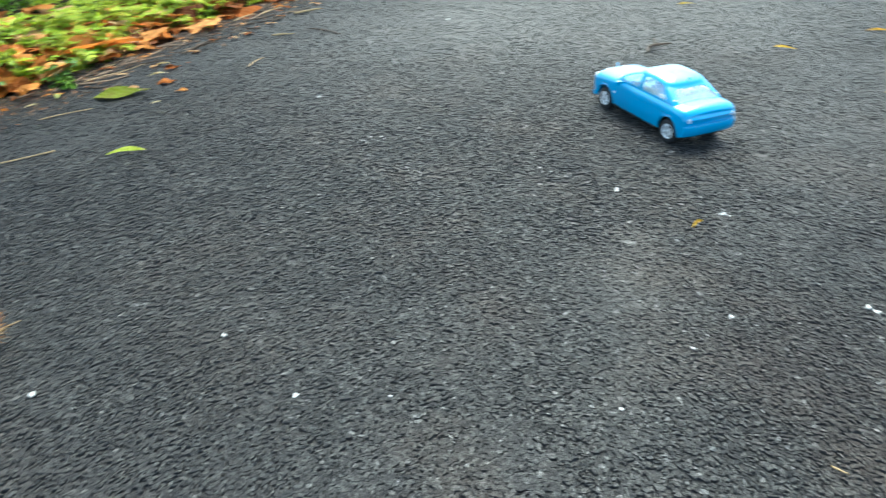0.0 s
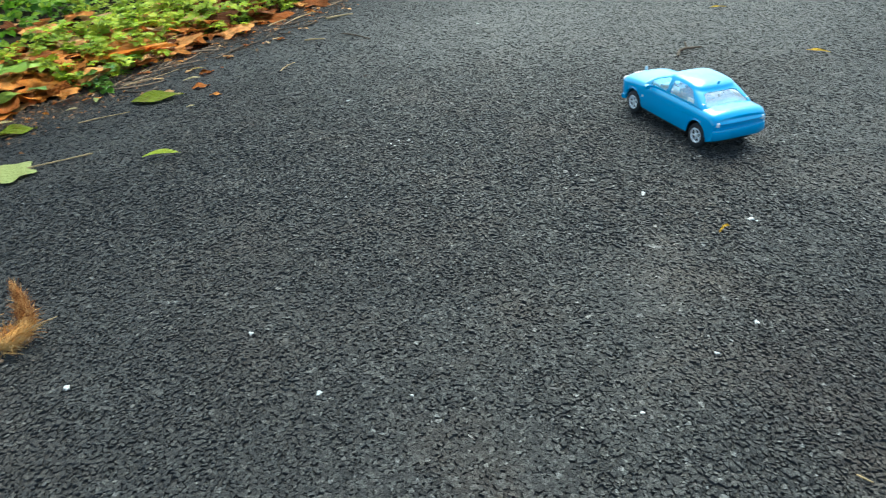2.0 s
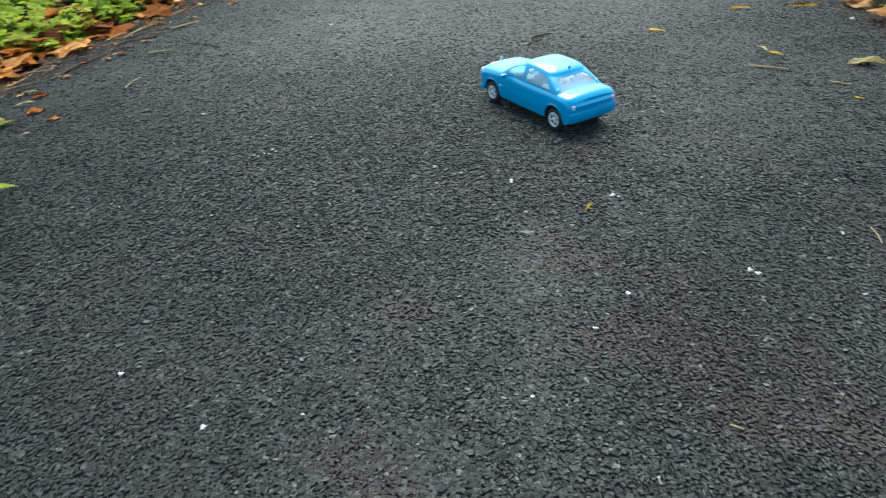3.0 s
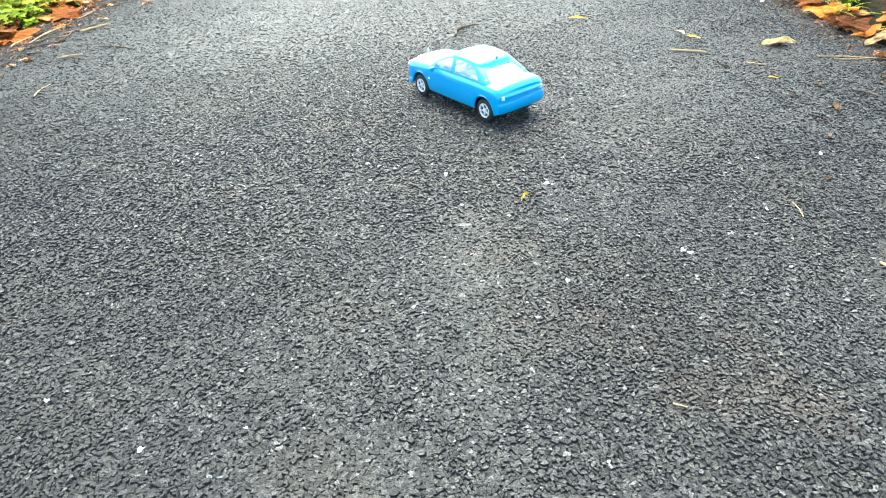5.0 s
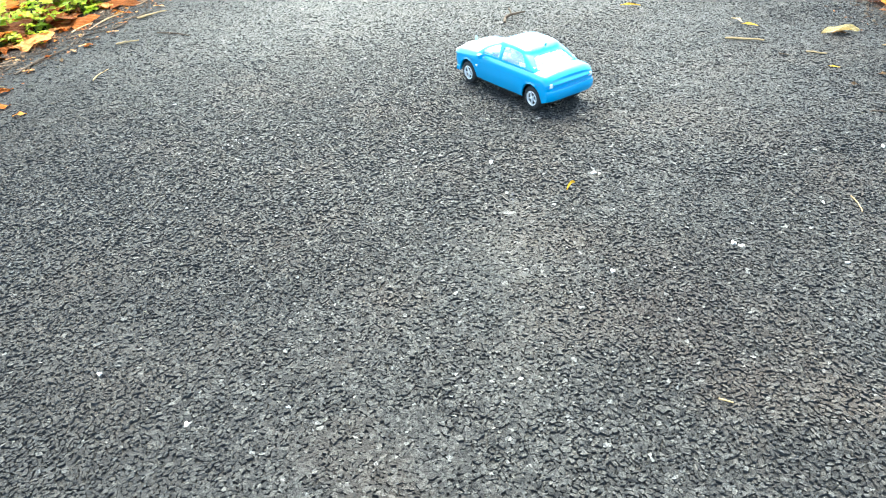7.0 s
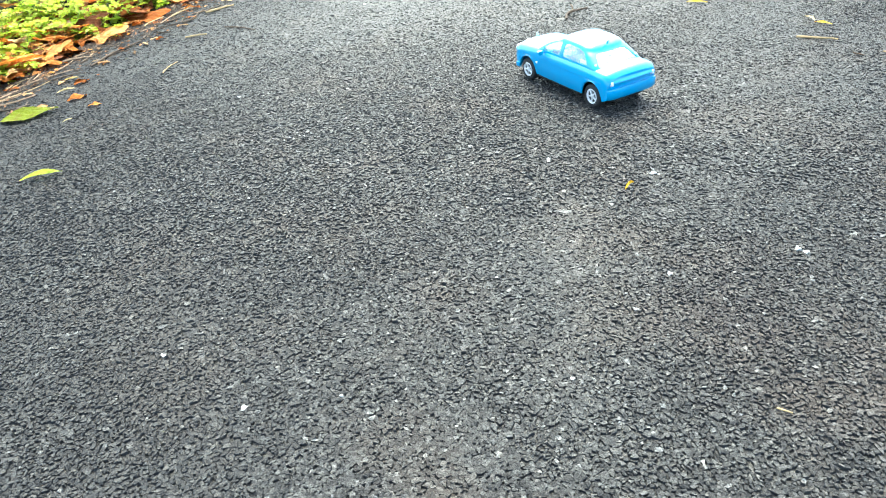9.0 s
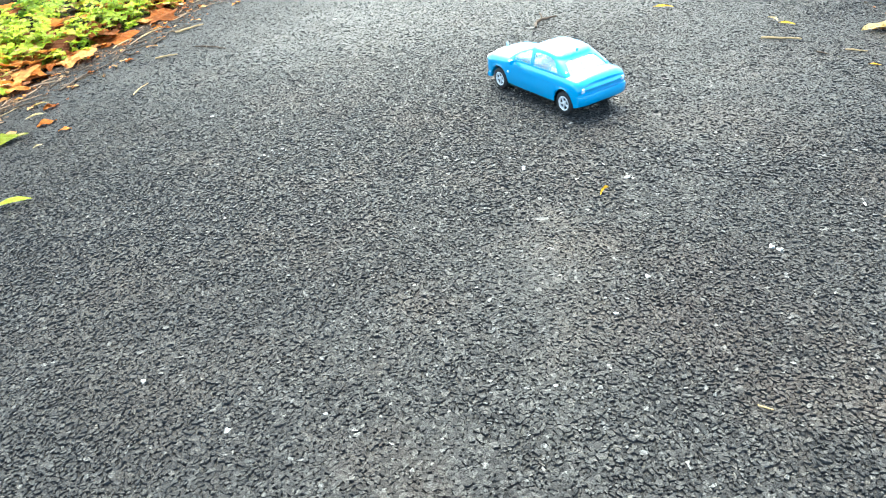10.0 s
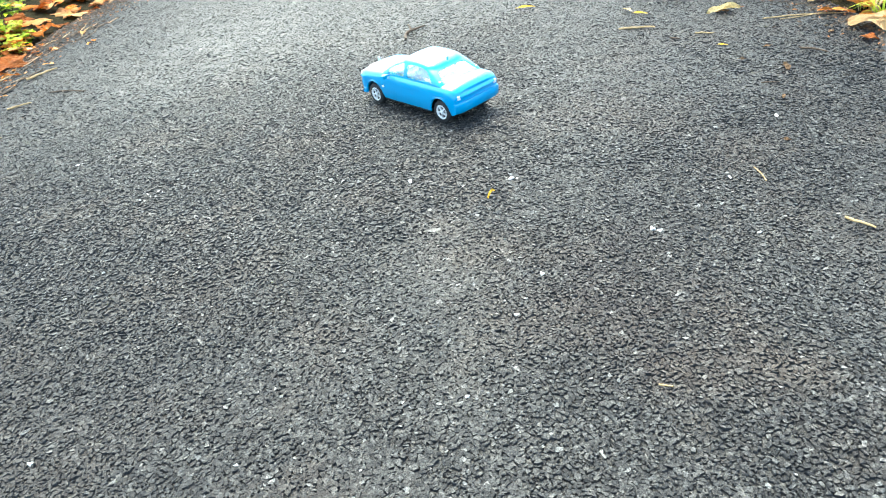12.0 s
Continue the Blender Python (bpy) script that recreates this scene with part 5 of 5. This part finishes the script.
    for k in range(48):
        y = r.uniform(1.4, 2.8)
        x = left_edge(y) + r.uniform(0.0, 0.26) * min(1, (y - 1.1))
        a, s = r.uniform(0, 6.3), r.uniform(0.016, 0.04)
        lay("leaf_scrap", DRY[r.randrange(5)], (x, y), (x + s * math.cos(a), y + s * math.sin(a)), "small brown leaf scrap in the litter along the path", "leaf", 0.003, r.gauss(0, 8), 3, 0.7, group="brown scraps")
    # crumbs of bark, earth and leaf washed along the rim
    for name, material, label, count in (("earth_crumbs", M_TWIG, "dark crumbs of bark and earth along the path", 9000), ("leaf_crumbs", M_CRUMB, "orange-brown crumbs of dry leaf along the path", 1200)):
        verts, faces = [], []
        for k in range(count):
            y = r.uniform(1.15, 3.9)
            x = left_edge(y) + abs(r.gauss(0, 0.085)) - 0.03
            if k % 8 == 0:
                y = r.uniform(0.8, 2.0)
                x = right_edge(y) - abs(r.gauss(0, 0.06)) + 0.02
            s = r.uniform(0.001, 0.0042) * (1.5 if k % 5 == 0 else 1.0)
            p = Vector((x, y, height(x, y)))
            i = len(verts)
            a = r.uniform(0, 6.3)
            for q in range(4):
                verts.append(p + Vector((math.cos(a + q * 1.57) * s * (1.8 if q % 2 else 0.7), math.sin(a + q * 1.57) * s * (1.8 if q % 2 else 0.7), 0)))
            verts.append(p + Vector((0, 0, s * 0.9)))
            faces += [(i, i + 1, i + 4), (i + 1, i + 2, i + 4), (i + 2, i + 3, i + 4), (i + 3, i, i + 4)]
        me = bpy.data.meshes.new(name)
        me.from_pydata(verts, [], faces)
        me.materials.append(material)
        tagged(new(name, me), label, "litter", kind="stuff")
    lay("fallen_leaf", NARROW, (-0.890, 0.806), (-0.850, 0.812), "small bright green leaf on asphalt", "leaf", 0.003, 5, 2, 2.0)
    lay("plastic_scrap", stored("plastic_scrap_mesh", blade(0.5, 0.3, 0.5, 0.1, 0, 1.0, 8, 91, 0.03, 1.0), M_SCRAP), (-1.388, 1.886), (-1.354, 1.898), "small bright blue plastic scrap among plants", "litter", 0.03, 20, 10)
    # white chips
    pebble = bmesh.new()
    bmesh.ops.create_icosphere(pebble, subdivisions=2, radius=1.0)
    for v in pebble.verts:
        v.co *= 1 + 0.9 * noise.noise(v.co * 1.9) + 0.4 * noise.noise(v.co * 5.0)
    chip = stored("white_chip_mesh", pebble, M_CHIP, False)
    for x, y, s in ((0.307, 0.956, 0.0065), (0.552, 0.605, 0.0075), (0.558, 0.596, 0.005), (-0.276, 0.589, 0.0045), (-0.167, 0.477, 0.0042), (-0.473, 0.491, 0.0055), (0.303, 0.537, 0.004), (0.371, 0.595, 0.004), (0.194, 0.440, 0.003),
                    (0.043, 2.177, 0.006), (-0.278, 1.476, 0.005), (0.934, 0.784, 0.006), (-0.059, 0.471, 0.003), (0.455, 0.860, 0.006), (0.462, 0.853, 0.004), (1.491, 1.672, 0.009), (-0.13, 1.208, 0.0024), (-0.115, 1.222, 0.0026), (-0.142, 1.196, 0.0022), (-0.121, 1.203, 0.0018), (-0.150, 1.205, 0.0024), (-0.108, 1.212, 0.002), (-0.135, 1.223, 0.002), (-0.160, 1.194, 0.0018), (0.73, 0.66, 0.004), (0.66, 0.52, 0.004)):
        ob = new("white_chip", chip)
        ob.matrix_basis = Matrix.LocRotScale((x, y, 0.0004), Euler((rng.gauss(0, 0.2), rng.gauss(0, 0.2), rng.uniform(0, 6))), (s * 0.85, s * rng.uniform(0.4, 0.7), s * 0.35))
        tagged(ob, "small white quartz chip bedded in asphalt", "stone", "white chips")


DRY_GREEN = stored("folded_green_mesh", blade(0.46, 0.03, 0.12, 0.04, 0, 1.0, 10, 55, 0.008, 0.4), M_OLIVE)
YELLOW = [stored("yellow_leaf_mesh", blade(0.26, 0.02, 0.2, 0.02, 0, 1.0, 8, 61, 0.02), M_YELLOW), stored("yellow_curl_mesh", blade(0.35, 0.30, 0.4, 0.05, 0, 1.0, 10, 62, 0.03, 1.6), M_YELLOW)]

CAR = (0.461, 1.268, 112.0)           # place on the path and heading
build_ground()
ROAD = build_road()
build_car()
build_verge()
build_undergrowth()
build_dense_growth()
for gx_, gy_, gn, gs, gt in ((1.475, 1.06, 16, 1, 0.10), (1.50, 1.12, 14, 2, 0.12), (1.56, 1.45, 14, 3, 0.11), (1.62, 1.56, 16, 4, 0.12), (1.47, 0.98, 12, 5, 0.09), (-0.93, 2.02, 14, 6, 0.07), (-0.74, 2.36, 12, 7, 0.07), (-0.60, 2.66, 12, 8, 0.08), (-1.10, 1.62, 10, 9, 0.06)):
    build_grass(gx_, gy_, gn, gs, gt)
build_husk()
build_litter()
build_chippings(ROAD)
